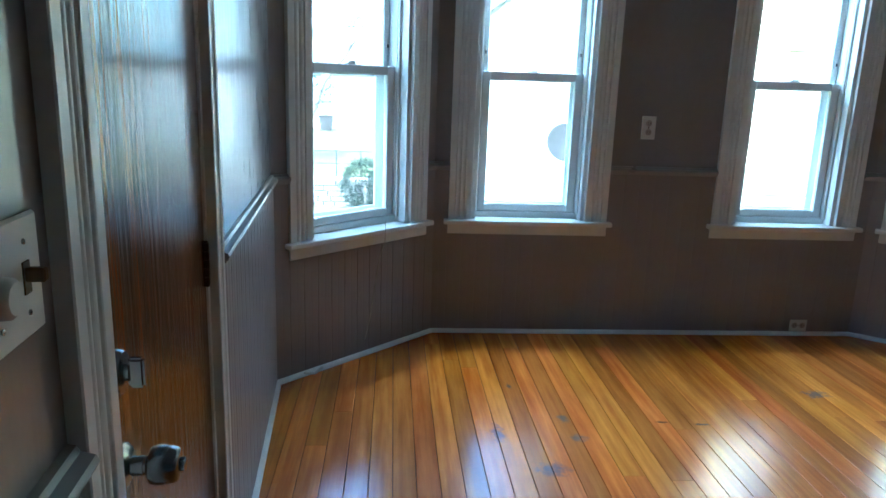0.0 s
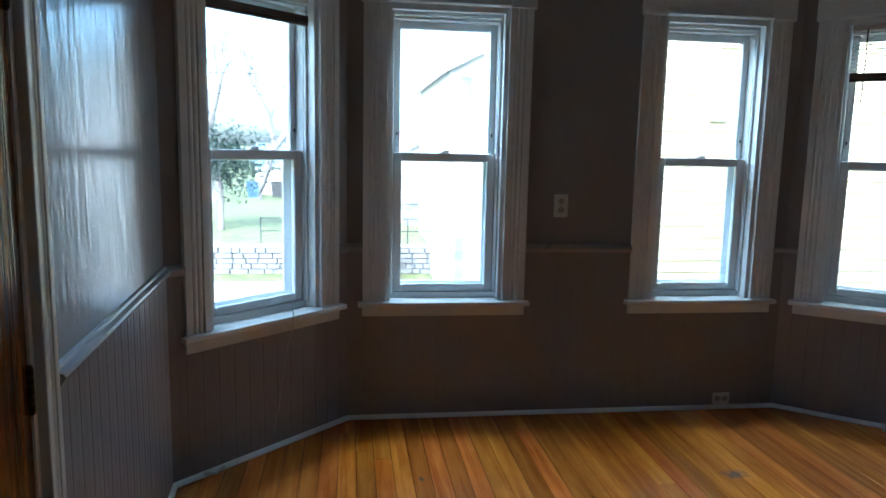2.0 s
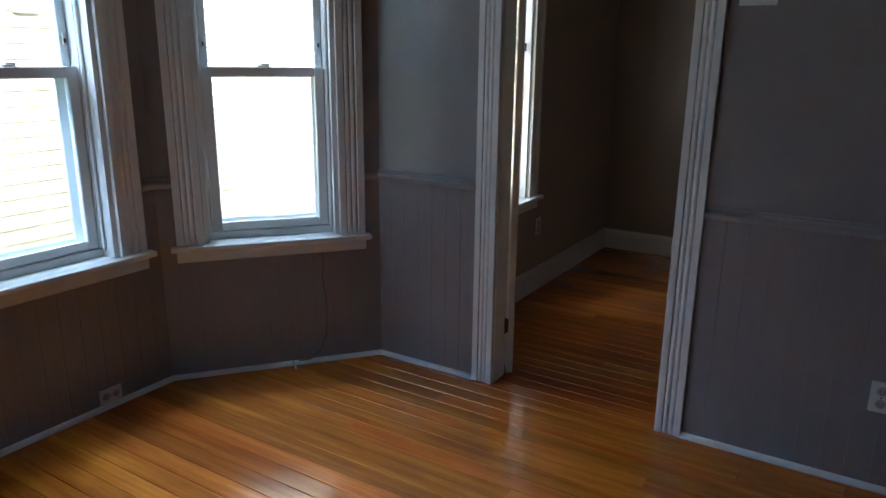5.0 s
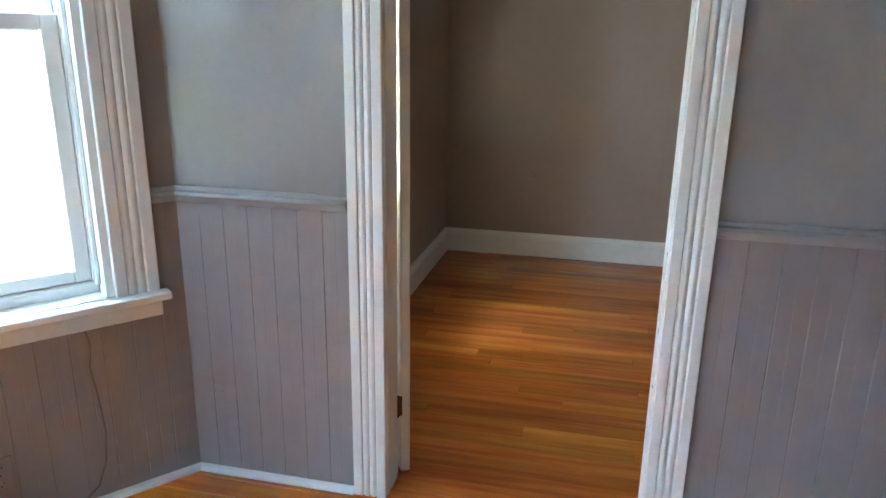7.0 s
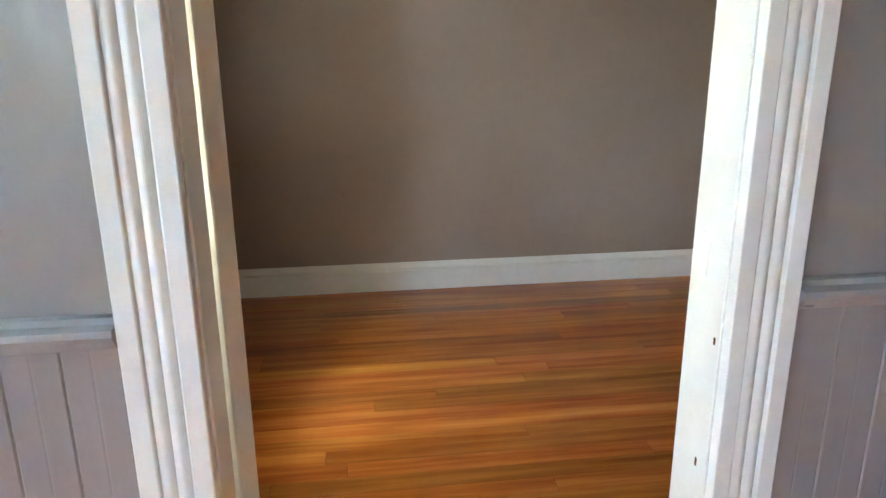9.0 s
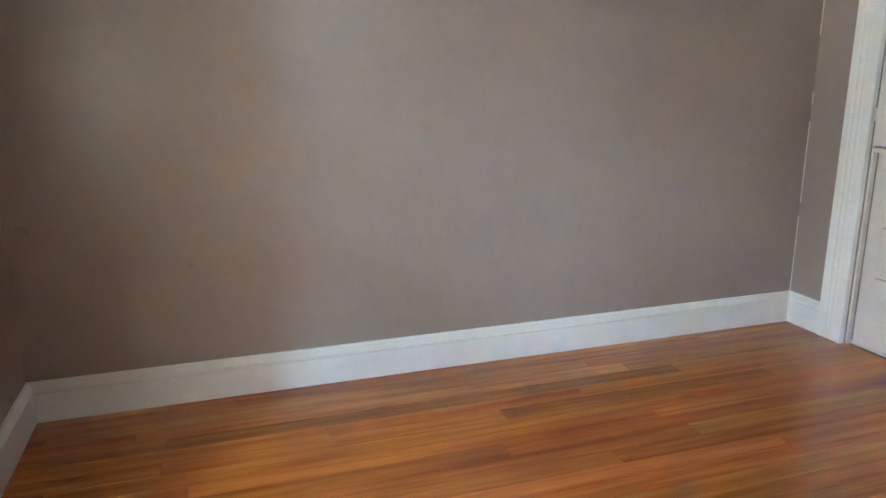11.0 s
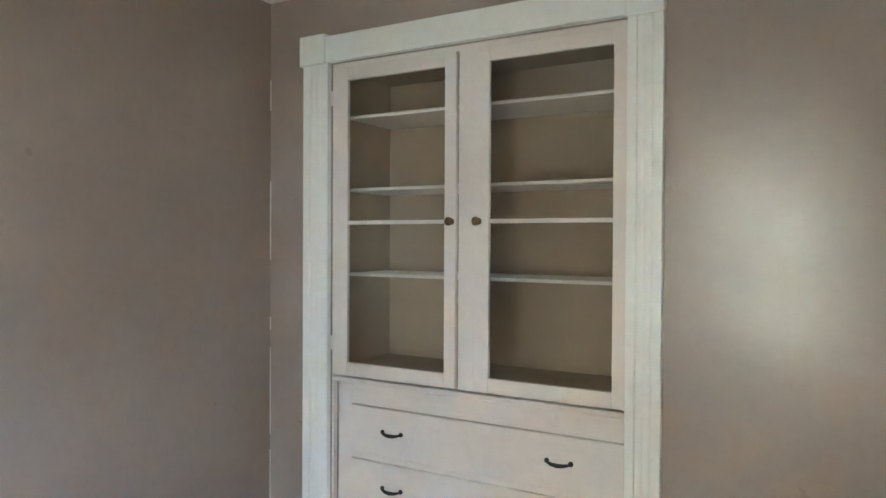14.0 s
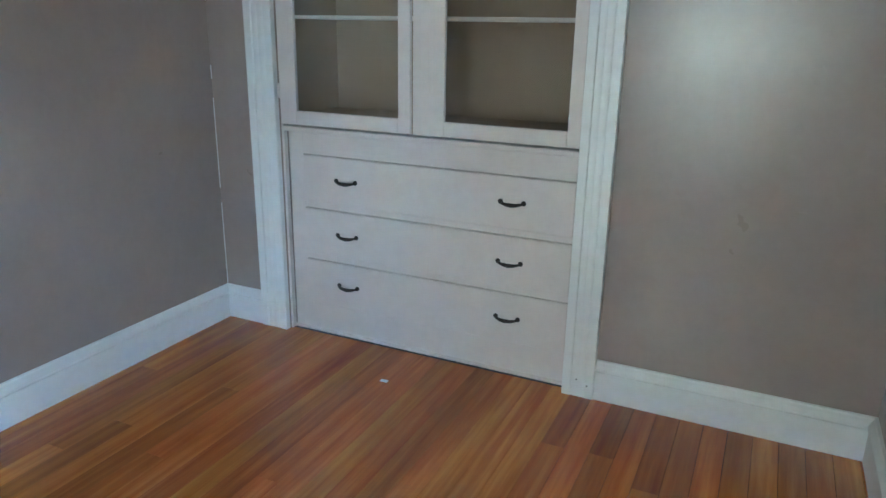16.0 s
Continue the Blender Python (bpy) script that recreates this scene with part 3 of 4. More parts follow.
base_run(m_bwin, [(0.0, B_X1 - B_X0)])
base_run(m_bfar, [(0.0, len_bfar)])
base_run(m_bcab, [(0.0, B_X1 - 5.860), (B_X1 - 4.312, len_bcab)])
base_run(m_skin, [(0.0, 4.36 - 2.205), (4.36 - 1.185, 4.36 - 0.87)])
CROWN = [(0.0, 0.0), (-0.012, 0.0), (-0.03, 0.02), (-0.034, 0.034), (0.0, 0.034)]
for mm, ln in ((m_bwin, B_X1 - B_X0), (m_bfar, len_bfar), (m_bcab, len_bcab), (m_skin, 3.49)):
    run_trim("ceiling_moulding", mm, [(0.0, ln)], CROWN, CEIL - 0.0345, TRIM, "narrow white moulding under the ceiling")


# ---- built-in china cabinet ----
def built_in():
    X = lambda x: B_X1 - x
    c = thing("china_cabinet", m_bcab, "cream painted built-in cabinet with glass doors above three drawers", "cabinet")
    x0, x1, y0, low = CAB0, CAB1, 0.012, 0.042
    # fluted frame round it
    for a, w in ((X(5.860), 0.138), (X(4.434), 0.120)):
        part("casing", profile([(a + u, v) for u, v in fluted(w, 0.026, 0.84)], 0.001, 2.272, "z"), TRIM, c)
    part("head_casing", boxes((X(5.86) + 0.02, X(4.314) - 0.02, -0.028, 0, 2.272, 2.385), bevel=0.003), TRIM, c)
    for a, w in ((X(5.876), 0.150), (X(4.442), 0.140)):
        part("corner_block", boxes((a, a + w - 0.008, -0.034, 0, 2.268, 2.398), bevel=0.004), TRIM, c)
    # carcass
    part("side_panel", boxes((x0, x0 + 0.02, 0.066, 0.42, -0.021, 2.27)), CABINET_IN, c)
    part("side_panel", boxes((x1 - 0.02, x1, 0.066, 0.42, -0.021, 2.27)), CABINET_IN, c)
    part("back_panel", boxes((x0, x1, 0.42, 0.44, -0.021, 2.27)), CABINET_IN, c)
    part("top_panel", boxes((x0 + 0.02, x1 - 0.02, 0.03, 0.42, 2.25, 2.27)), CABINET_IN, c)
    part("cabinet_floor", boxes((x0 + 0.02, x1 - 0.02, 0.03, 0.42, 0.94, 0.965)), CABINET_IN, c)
    for z in (1.368, 1.740, 2.058):
        part("shelf", boxes((x0 + 0.021, x1 - 0.021, 0.10, 0.419, z - 0.014, z), bevel=0.002), CABINET, c)
    # face frame
    part("face_stile", boxes((x0, X(5.712), y0, 0.035, 0.0, 2.27)), CABINET, c)
    part("mullion", boxes((X(5.098), X(5.023), y0, 0.035, 0.93, 2.25)), CABINET, c)
    part("top_rail", boxes((X(5.712), x1, y0, 0.035, 2.247, 2.27)), CABINET, c)
    part("ledge", boxes((X(5.715), x1, -0.002, 0.066, 0.904, 0.926), bevel=0.004), CABINET, c)
    gap, dx0, dx1 = 0.002, X(5.636), X(4.447)
    for e0, e1 in ((X(5.711), dx0 - gap), (dx1 + gap, x1)):
        part("drawer_stile", boxes((e0, e1, low, 0.065, 0.001, 0.904)), CABINET, c)
    for z0, z1 in ((0.001, 0.137), (0.341, 0.370), (0.574, 0.602), (0.806, 0.907)):
        part("drawer_rail", boxes((dx0 - gap, dx1 + gap, low + 0.0005, 0.064, z0 + (gap if z0 > 0.1 else 0), z1 - gap)), CABINET, c)
    part("floor_bead", profile([(low, 0.001), (low - 0.010, 0.001), (low - 0.008, 0.010), (low, 0.014)], x0, x1, "x"), CABINET, c)
    # glazed doors
    for a, e, ga, ge, kx in ((5.708, 5.101, 5.627, 5.152, 5.120), (5.020, 4.437, 4.958, 4.484, 5.001)):
        d = part("glazed_door", boxes((X(a), X(ga), -0.008, 0.0115, 0.935, 2.244), (X(ge), X(e), -0.008, 0.0115, 0.935, 2.244), (X(ga), X(ge), -0.008, 0.0115, 2.189, 2.244), (X(ga), X(ge), -0.008, 0.0115, 0.935, 0.992), bevel=0.002), CABINET, c)
        part("glazing_bar", boxes((X(ga), X(ge), -0.006, 0.006, 1.578, 1.594), bevel=0.002), CABINET, d)
        for z0, z1 in ((0.992, 1.578), (1.594, 2.189)):
            g = part("glass", boxes((X(ga) - 0.004, X(ge) + 0.004, 0.001, 0.004, z0 - 0.003, z1 + 0.003)), CAB_GLASS, d)
            g.visible_shadow = False
        kk = Matrix.Translation((X(kx), -0.008, 1.586)) @ Matrix.Rotation(radians(90), 4, "X")
        part("knob", place(lathe([(0.013, 0), (0.013, 0.003), (0.007, 0.006), (0.007, 0.014), (0.016, 0.019), (0.017, 0.026), (0.010, 0.031)], 18), kk), BRASS, d, "small dark brass knob", smooth=True)
        hx = X(5.712) if a > 5.3 else X(4.437)
        for z in (1.07, 2.12):
            part("hinge", boxes((hx - 0.006, hx + 0.006, -0.012, -0.002, z - 0.03, z + 0.03), bevel=0.002), CABINET, d)
    # drawers
    for z0, z1, hz in ((0.602, 0.806, 0.703), (0.370, 0.574, 0.466), (0.137, 0.341, 0.236)):
        d = part("drawer", boxes((dx0, dx1, low - 0.010, low + 0.02, z0, z1), bevel=0.0035), CABINET, c)
        for hx in (5.422, 4.688):
            h = pose(X(hx), low - 0.010, hz)
            part("pull", merge(
                tube([(-0.046, -0.003, 0.004), (-0.040, -0.012, 0.002), (-0.022, -0.017, -0.002), (0.0, -0.018, -0.004), (0.022, -0.017, -0.002), (0.040, -0.012, 0.002), (0.046, -0.003, 0.004)], [0.0045, 0.005, 0.007, 0.0085, 0.007, 0.005, 0.0045], 8),
                place(lathe([(0.010, 0), (0.010, 0.003), (0.005, 0.006)], 10), Matrix.Translation((-0.046, 0, 0.005)) @ Matrix.Rotation(radians(90), 4, "X")),
                place(lathe([(0.010, 0), (0.010, 0.003), (0.005, 0.006)], 10), Matrix.Translation((0.046, 0, 0.005)) @ Matrix.Rotation(radians(90), 4, "X"))), BRONZE, d, "dark bronze bail pull", smooth=True, at=h)


built_in()


for z0, z1 in ((0.16, 0.55), (0.62, 1.02), (1.10, 1.16), (1.42, 1.78), (2.10, 2.24)):
    ob = part("caulk_line", boxes((0.0003, 0.004, -0.004, -0.0003, z0, z1), bevel=0.001), TRIM)
    ob.matrix_basis = m_bcab
    tagged(ob, "pale cracked line of caulk in the wall corner", "caulk", "", "structure")


# lumps and blisters in the painted plaster
def plaster_lump(m, x, z, wide, tall):
    bm = lathe([(1.0, 0.0), (0.86, 0.35), (0.55, 0.75), (0.2, 1.0)], 14)
    rnd = random.Random(int(x * 1000))
    for v in bm.verts:
        k = rnd.uniform(0.75, 1.25)
        v.co.x, v.co.y = v.co.x * k, v.co.y * k
    ob = part("plaster_lump", place(bm, pose(x, 0.0005, z) @ Matrix.Rotation(radians(90), 4, "X") @ Matrix.Diagonal((wide, tall, 0.0022, 1))), WALL_B, smooth=True)
    ob.matrix_basis = m
    tagged(ob, "low blister under the taupe wall paint", "blemish", "", "structure")


for lx, lz, wide, tall in ((3.739, 1.208, 0.022, 0.03), (4.235, 2.013, 0.007, 0.012), (4.031, 2.214, 0.012, 0.009), (3.722, 0.794, 0.018, 0.006)):
    plaster_lump(m_bcab, B_X1 - lx, lz, wide, tall)
plaster_lump(m_bfar, 1.157 + B_Y1, 0.989, 0.012, 0.014)
plaster_lump(m_bfar, 1.35 + B_Y1, 0.896, 0.02, 0.012)


for nx_, nz_ in ((4.379, 0.071), (4.338, 0.053)):
    ob = part("nail_head", place(lathe([(0.003, 0.0), (0.003, 0.0008), (0.0015, 0.0012)], 8), pose(B_X1 - nx_, -0.0262, nz_) @ Matrix.Rotation(radians(90), 4, "X")), BRONZE)
    ob.matrix_basis = m_bcab
    tagged(ob, "dark nail head in the white cabinet casing", "nail", "nail heads", "structure")


# ---- wall plates, cords and small things ----
SOCKET = plain("tan_socket", (0.46, 0.41, 0.36), 0.45)


def outlet(name, m, x, z, label, mat=None, wide=0.072, tall=0.116, front=0.0, category="outlet"):
    o = thing(name, m @ pose(x, front, z), label, category, "wall outlets")
    part("cover_plate", boxes((-wide / 2, wide / 2, -0.006, 0, -tall / 2, tall / 2), bevel=0.0025), mat or PLATE, o)
    flat = tall < wide
    for s in (-1, 1):
        f = part("socket", place(lathe([(0.017, 0.0), (0.017, 0.0075), (0.015, 0.009)], 18), (pose(s * 0.024, 0, 0) if flat else pose(0, 0, s * 0.024)) @ Matrix.Rotation(radians(90), 4, "X")), mat or SOCKET, o)
        px, pz = (s * 0.024, 0) if flat else (0, s * 0.024)
        part("slot", boxes((px - 0.008, px - 0.0055, -0.0096, -0.004, pz - 0.004, pz + 0.006), (px + 0.0055, px + 0.008, -0.0096, -0.004, pz - 0.003, pz + 0.005), (px - 0.002, px + 0.002, -0.0096, -0.004, pz - 0.011, pz - 0.007)), BLACK, f)
    part("screw", place(lathe([(0.0035, 0), (0.0035, 0.0072), (0.002, 0.008)], 10), Matrix.Rotation(radians(90), 4, "X")), STEEL, o)
    return o


outlet("wall_outlet", m_front, 1.160, 1.182, "ivory duplex outlet plate on the grey wall between two windows", wide=0.078, tall=0.125)
outlet("floor_outlet", m_front, 2.168, 0.066, "ivory outlet box set sideways just above the floor", wide=0.105, tall=0.07, front=-0.024)
outlet("wall_outlet", m_mid, 2.855 - 0.65, 0.362, "ivory duplex outlet on the mauve-grey wainscot", front=-0.010)
outlet("wall_outlet", m_bwin, 4.735 - B_X0, 0.435, "ivory duplex outlet on the taupe wall above the baseboard")
outlet("wall_outlet", m_bay2, 0.47, 0.20, "outlet plate painted over in the mauve-grey wall colour", WAINSCOT, 0.07, 0.11, -0.010)

sw = thing("switch_plate", m_mid @ pose(2.292 - 0.65, 0, 1.735), "ivory double plate with two toggles set high on the grey wall", "switch")
part("cover_plate", boxes((-0.062, 0.062, -0.007, 0, -0.048, 0.048), bevel=0.003), PLATE, sw)
for x in (-0.024, 0.024):
    part("toggle", boxes((x - 0.005, x + 0.005, -0.018, -0.006, -0.006, 0.008), bevel=0.002), PLATE, sw)

sl = thing("light_switch", m_left @ pose(LEFT_LEN - 2.425, 0, 1.185), "ivory switch plate with a brass toggle beside the oak door", "switch")
part("cover_plate", boxes((-0.062, 0.062, -0.007, 0, -0.06, 0.06), bevel=0.003), PLATE, sl)
part("toggle", boxes((0.022, 0.032, -0.026, -0.006, -0.004, 0.010), bevel=0.002), BRASS, sl)
part("slot", boxes((0.020, 0.034, -0.0085, -0.004, -0.016, 0.016)), BRASS, sl)
part("dimmer_knob", place(lathe([(0.02, 0), (0.019, 0.012), (0.015, 0.016)], 20), pose(-0.03, -0.006, -0.004) @ Matrix.Rotation(radians(90), 4, "X")), PLATE, sl, smooth=True)
for x, z in ((0.027, 0.035), (0.027, -0.035), (-0.03, 0.035), (-0.03, -0.035)):
    part("screw", place(lathe([(0.003, 0), (0.003, 0.0085), (0.0015, 0.009)], 8), pose(x, 0, z) @ Matrix.Rotation(radians(90), 4, "X")), STEEL, sl)


def cord(name, m, pts, r, mat, label):
    ob = part(name, tube(pts, r, 6), mat, smooth=True)
    ob.matrix_basis = m
    tagged(ob, label, "cord")


cord("cable", m_bay2, [(0.735, -0.016, 0.575), (0.742, -0.018, 0.53), (0.733, -0.016, 0.46), (0.745, -0.015, 0.36), (0.752, -0.015, 0.24), (0.742, -0.017, 0.14), (0.715, -0.02, 0.07), (0.66, -0.032, 0.03), (0.60, -0.034, 0.028)], 0.0036, CORD, "thin brown cable hanging from the window apron to the floor")
cord("blind_cord", m_bay1, [(0.63, -0.058, 0.70), (0.632, -0.060, 0.655), (0.630, -0.058, 0.60), (0.618, -0.03, 0.5), (0.60, -0.018, 0.35), (0.57, -0.018, 0.2), (0.535, -0.020, 0.09)], 0.0022, CORD_W, "thin white cord hanging below the window stool")
cord("cable_stub", m_bay2, [(0.57, -0.034, 0.030), (0.575, -0.05, 0.012), (0.58, -0.075, 0.004)], 0.006, CORD_W, "short white cable end on the floor by the wall")
cord("cable_stub", m_bay1, [(0.14, -0.034, 0.024), (0.19, -0.05, 0.012), (0.24, -0.042, 0.026)], 0.006, CORD_W, "loose strip of white moulding lying along the floor")

for i, (x, y, s) in enumerate(((5.083, -4.11, 0.016), (4.654, -3.072, 0.007), (1.62, -1.72, 0.008), (0.45, -1.9, 0.007))):
    f = part("paint_chip", place(boxes((-1, 1, -0.6, 0.6, 0, 0.12), bevel=0.1), Matrix.Diagonal((s, s, s, 1))), PLATE)
    f.matrix_basis = pose(x, y, 0.0006, 0, 0, 40 * i)
    tagged(f, "small pale chip of paint lying on the floorboards", "debris", "floor debris")

# ---- outdoors ----
GRASS = plain("winter_lawn", (0.115, 0.125, 0.045), 0.9, 0, 0.45, 3.0, 0.4)
PAVING = plain("pale_concrete", (0.42, 0.40, 0.37), 0.85, 0, 0.12, 4.0, 0.3)
CLAPBOARD = plain("pale_yellow_siding", (0.58, 0.51, 0.32), 0.55, 0, 0.06, 3.0, 0.1)
SIDING_W = plain("white_siding", (0.52, 0.53, 0.53), 0.55, 0, 0.06, 3.0, 0.1)
ROOF_GREEN = plain("grey_green_shingle", (0.16, 0.22, 0.24), 0.85, 0, 0.2, 6.0, 0.4)
ROOF_GREY = plain("grey_shingle", (0.24, 0.21, 0.20), 0.85, 0, 0.2, 6.0, 0.4)
BRICK = plain("red_brick", (0.28, 0.11, 0.08), 0.85, 0, 0.25, 9.0, 0.4)
STONE = plain("grey_fieldstone", (0.12, 0.12, 0.125), 0.85, 0, 0.4, 3.0, 0.6)
BARK = plain("grey_bark", (0.15, 0.14, 0.14), 0.9, 0, 0.3, 7.0, 0.6)
LEAF = plain("dark_evergreen", (0.018, 0.028, 0.022), 0.9, 0, 0.5, 6.0, 0.3)
LEAF.node_tree.nodes["Principled BSDF"].inputs["Specular IOR Level"].default_value = 0.12
PANE = plain("dark_far_pane", (0.13, 0.14, 0.15), 0.15, 0, 0.2, 2.0, 0)
BLUE = plain("blue_plastic", (0.04, 0.09, 0.16), 0.5)
TEAL = plain("pale_teal_paint", (0.32, 0.46, 0.46), 0.6)
DISH = plain("dark_grey_steel", (0.018, 0.02, 0.024), 0.7)
WIRE = plain("black_wire", (0.02, 0.02, 0.02), 0.6)
GZ, UPPER = -3.2, -2.2


def ground_sheet():
    """One sheet: the yard, a step up behind the stone wall, and level land to the horizon."""
    bm = bmesh.new()
    xs = [-1500, -60, -20, -8, -4, 0, 4, 8, 20, 60, 1500]
    ys = [-1500, -60, -10, 4, 12, 17, 22.4, 22.6, 30, 45, 90, 1500]
    rows = []
    for y in ys:
        rows.append([bm.verts.new((x, y, GZ if y < 22.5 else UPPER + min(max(y - 24, 0) * 0.012, 0.4))) for x in xs])
    for a, c in zip(rows, rows[1:]):
        for i in range(len(xs) - 1):
            bm.faces.new((a[i], a[i + 1], c[i + 1], c[i]))
    return bm


tagged(part("ground", ground_sheet(), GRASS), "patchy winter lawn stepping up behind a stone wall", "ground", "", "structure")
tagged(part("path", boxes((-12, 3.0, 17.2, 20.6, GZ - 0.1, GZ + 0.02)), PAVING), "pale concrete path below the stone wall", "pavement", "", "structure")
tagged(part("path", boxes((-3.9, -2.6, 6, 17.19, GZ - 0.1, GZ + 0.02)), PAVING), "pale concrete path across the lawn", "pavement", "", "structure")

retaining = thing("stone_wall", pose(0, 22.3, GZ), "low grey fieldstone retaining wall with a capped top", "wall", "", "structure")
part("core", boxes((-13, 4.2, 0.02, 0.28, 0, 0.98)), STONE, retaining)
rnd = random.Random(5)
stone_meshes = [mesh_of("stone", boxes((-0.5, 0.5, -0.14, 0.14, -0.5, 0.5), bevel=0.05), STONE) for _ in range(1)]
for row in range(5):
    x = -12.9 + 0.2 * (row % 2)
    while x < 4.0:
        w = rnd.uniform(0.3, 0.75)
        if x > -8.5:
            st = new("stone", stone_meshes[0])
            st.parent = retaining
            st.matrix_basis = Matrix.Translation((x + w / 2, rnd.uniform(-0.06, 0.0), 0.1 + row * 0.195)) @ Matrix.Diagonal((w - 0.025, 1, 0.178, 1))
        x += w
part("cap", boxes((-13, 4.2, -0.1, 0.36, 0.98, 1.06), bevel=0.02), PAVING, retaining)

fence = thing("pipe_fence", pose(0, 22.5, GZ + 1.06), "thin grey pipe fence on the stone wall", "fence")
for i in range(9):
    part("post", place(lathe([(0.025, 0), (0.025, 1.0), (0.015, 1.02)], 8), pose(-3.2 + i * 0.9, 0, 0)), DISH, fence)
for z in (0.5, 0.97):
    part("rail", tube([(-3.2, 0, z), (4.0, 0, z)], 0.018, 6), DISH, fence)


def clapboards(owner, x0, x1, z0, z1, step, mat, m, skip=()):
    """Lapped boards on a wall that faces -y, each one a board of its own."""
    base = None
    z = z0
    k = 0
    while z < z1:
        if base is None:
            base = mesh_of("clapboard", profile([(0.0, 0.0), (-0.034, 0.0), (-0.008, step + 0.012), (0.0, step + 0.012)], 0.0, 1.0, "x"), mat)
        spans = [(x0, x1)]
        for a, c, lo, hi in skip:
            if lo < z + step * 0.6 and z < hi:
                spans = [t for s, e in spans for t in ((s, min(e, a)), (max(s, c), e)) if t[1] - t[0] > 0.02]
        for s, e in spans:
            b = new("clapboard", base)
            b.parent = owner
            b.matrix_basis = m @ Matrix.Translation((s, 0, z)) @ Matrix.Diagonal((e - s, 1, 1, 1))
        z += step
        k += 1


def far_window(owner, m, x, z, w, h, mat):
    f = part("window", boxes((x - w / 2 - 0.1, x - w / 2, -0.05, 0.02, z - 0.1, z + h + 0.1), (x + w / 2, x + w / 2 + 0.1, -0.05, 0.02, z - 0.1, z + h + 0.1), (x - w / 2, x + w / 2, -0.05, 0.02, z + h, z + h + 0.1), (x - w / 2, x + w / 2, -0.06, 0.02, z - 0.1, z), (x - w / 2, x + w / 2, -0.03, 0.01, z + h / 2 - 0.025, z + h / 2 + 0.025)), mat, owner, at=m)
    for z0, z1 in ((z, z + h / 2 - 0.025), (z + h / 2 + 0.025, z + h)):
        part("pane", boxes((x - w / 2, x + w / 2, -0.012, -0.004, z0, z1)), PANE, f)


# the yellow house next door
nx, ny = 2.45, 3.0
near = thing("yellow_house", pose(nx, ny, GZ), "pale yellow clapboard house close beside the windows", "house")
part("wall", boxes((0, 12, 0, 6.2, 0, 8.2)), CLAPBOARD, near)
part("corner_board", boxes((-0.02, 0.12, -0.04, 0.12, 0, 8.2)), SIDING_W, near)
NW = ((3.62 - nx, 4.45 - nx, 2.52 - GZ, 4.0 - GZ), (5.38 - nx, 6.2 - nx, 2.52 - GZ, 4.0 - GZ), (7.6 - nx, 8.5 - nx, -0.4 - GZ, 1.2 - GZ))
clapboards(near, 0.13, 12, 0.3, 8.1, 0.118, CLAPBOARD, Matrix.Identity(4), NW)
for a, c, lo, hi in NW:
    far_window(near, Matrix.Identity(4), (a + c) / 2, lo + 0.1, c - a - 0.2, hi - lo - 0.2, SIDING_W)
part("roof", profile([(-0.5, 8.1), (3.1, 10.6), (6.7, 8.1), (6.7, 8.3), (3.1, 10.85), (-0.5, 8.3)], -0.4, 12.4, "x"), ROOF_GREY, near)
part("vent", boxes((3.55 - nx, 3.75 - nx, -0.07, -0.02, 1.80 - GZ, 1.90 - GZ), bevel=0.01), SIDING_W, near)

dish = thing("satellite_dish", pose(2.06, 5.5, 0.66), "grey satellite dish on an arm fixed to the yellow house", "dish")
part("reflector", place(lathe([(0.02, 0.0), (0.14, 0.015), (0.25, 0.05), (0.26, 0.055), (0.245, 0.062), (0.14, 0.028), (0.02, 0.012)], 28), Matrix.Rotation(radians(72), 4, "X")), DISH, dish, smooth=True)
part("arm", tube([(0.0, 0.02, -0.02), (0.2, 0.06, -0.12), (0.395, 0.06, -0.12)], 0.02), DISH, dish)
part("feed_arm", tube([(0, -0.03, -0.22), (0, -0.34, -0.14)], 0.012), DISH, dish)
part("feed_horn", boxes((-0.03, 0.03, -0.38, -0.30, -0.17, -0.10), bevel=0.01), DISH, dish)


def gable_house(name, x0, x1, y0, y1, z0, eave, ridge, mat, roof_mat, label, windows, across=True, chimneys=(), over=0.45):
    """Walls with a gable that faces the camera (across) or a long roof slope that does."""
    h = thing(name, pose(x0, y0, z0), label, "house")
    w, d, e, r = x1 - x0, y1 - y0, eave - z0, ridge - z0
    if across:
        part("wall", profile([(0, 0), (w, 0), (w, e), (w / 2, r), (0, e)], 0, d, "y"), mat, h)
        s = (r - e) / (w / 2)
        part("roof", profile([(-over, e - over * s), (w / 2, r), (w + over, e - over * s), (w + over, e - over * s + 0.16), (w / 2, r + 0.18), (-over, e - over * s + 0.16)], -0.3, d + 0.4, "y"), roof_mat, h)
    else:
        part("wall", profile([(0, 0), (d, 0), (d, e), (d / 2, r), (0, e)], 0, w, "x"), mat, h)
        s = (r - e) / (d / 2)
        part("roof", profile([(-0.4, e - 0.4 * s), (d / 2, r), (d + 0.4, e - 0.4 * s), (d + 0.4, e - 0.4 * s + 0.2), (d / 2, r + 0.22), (-0.4, e - 0.4 * s + 0.2)], -0.3, w + 0.3, "x"), roof_mat, h)
    for wx, wz, ww, wh in windows:
        far_window(h, Matrix.Identity(4), wx - x0, wz - z0, ww, wh, SIDING_W)
    for cx, cy, top in chimneys:
        part("chimney", boxes((cx - x0 - 0.3, cx - x0 + 0.3, cy - y0 - 0.3, cy - y0 + 0.3, e * 0.6, top - z0), bevel=0.02), BRICK, h)
    return h


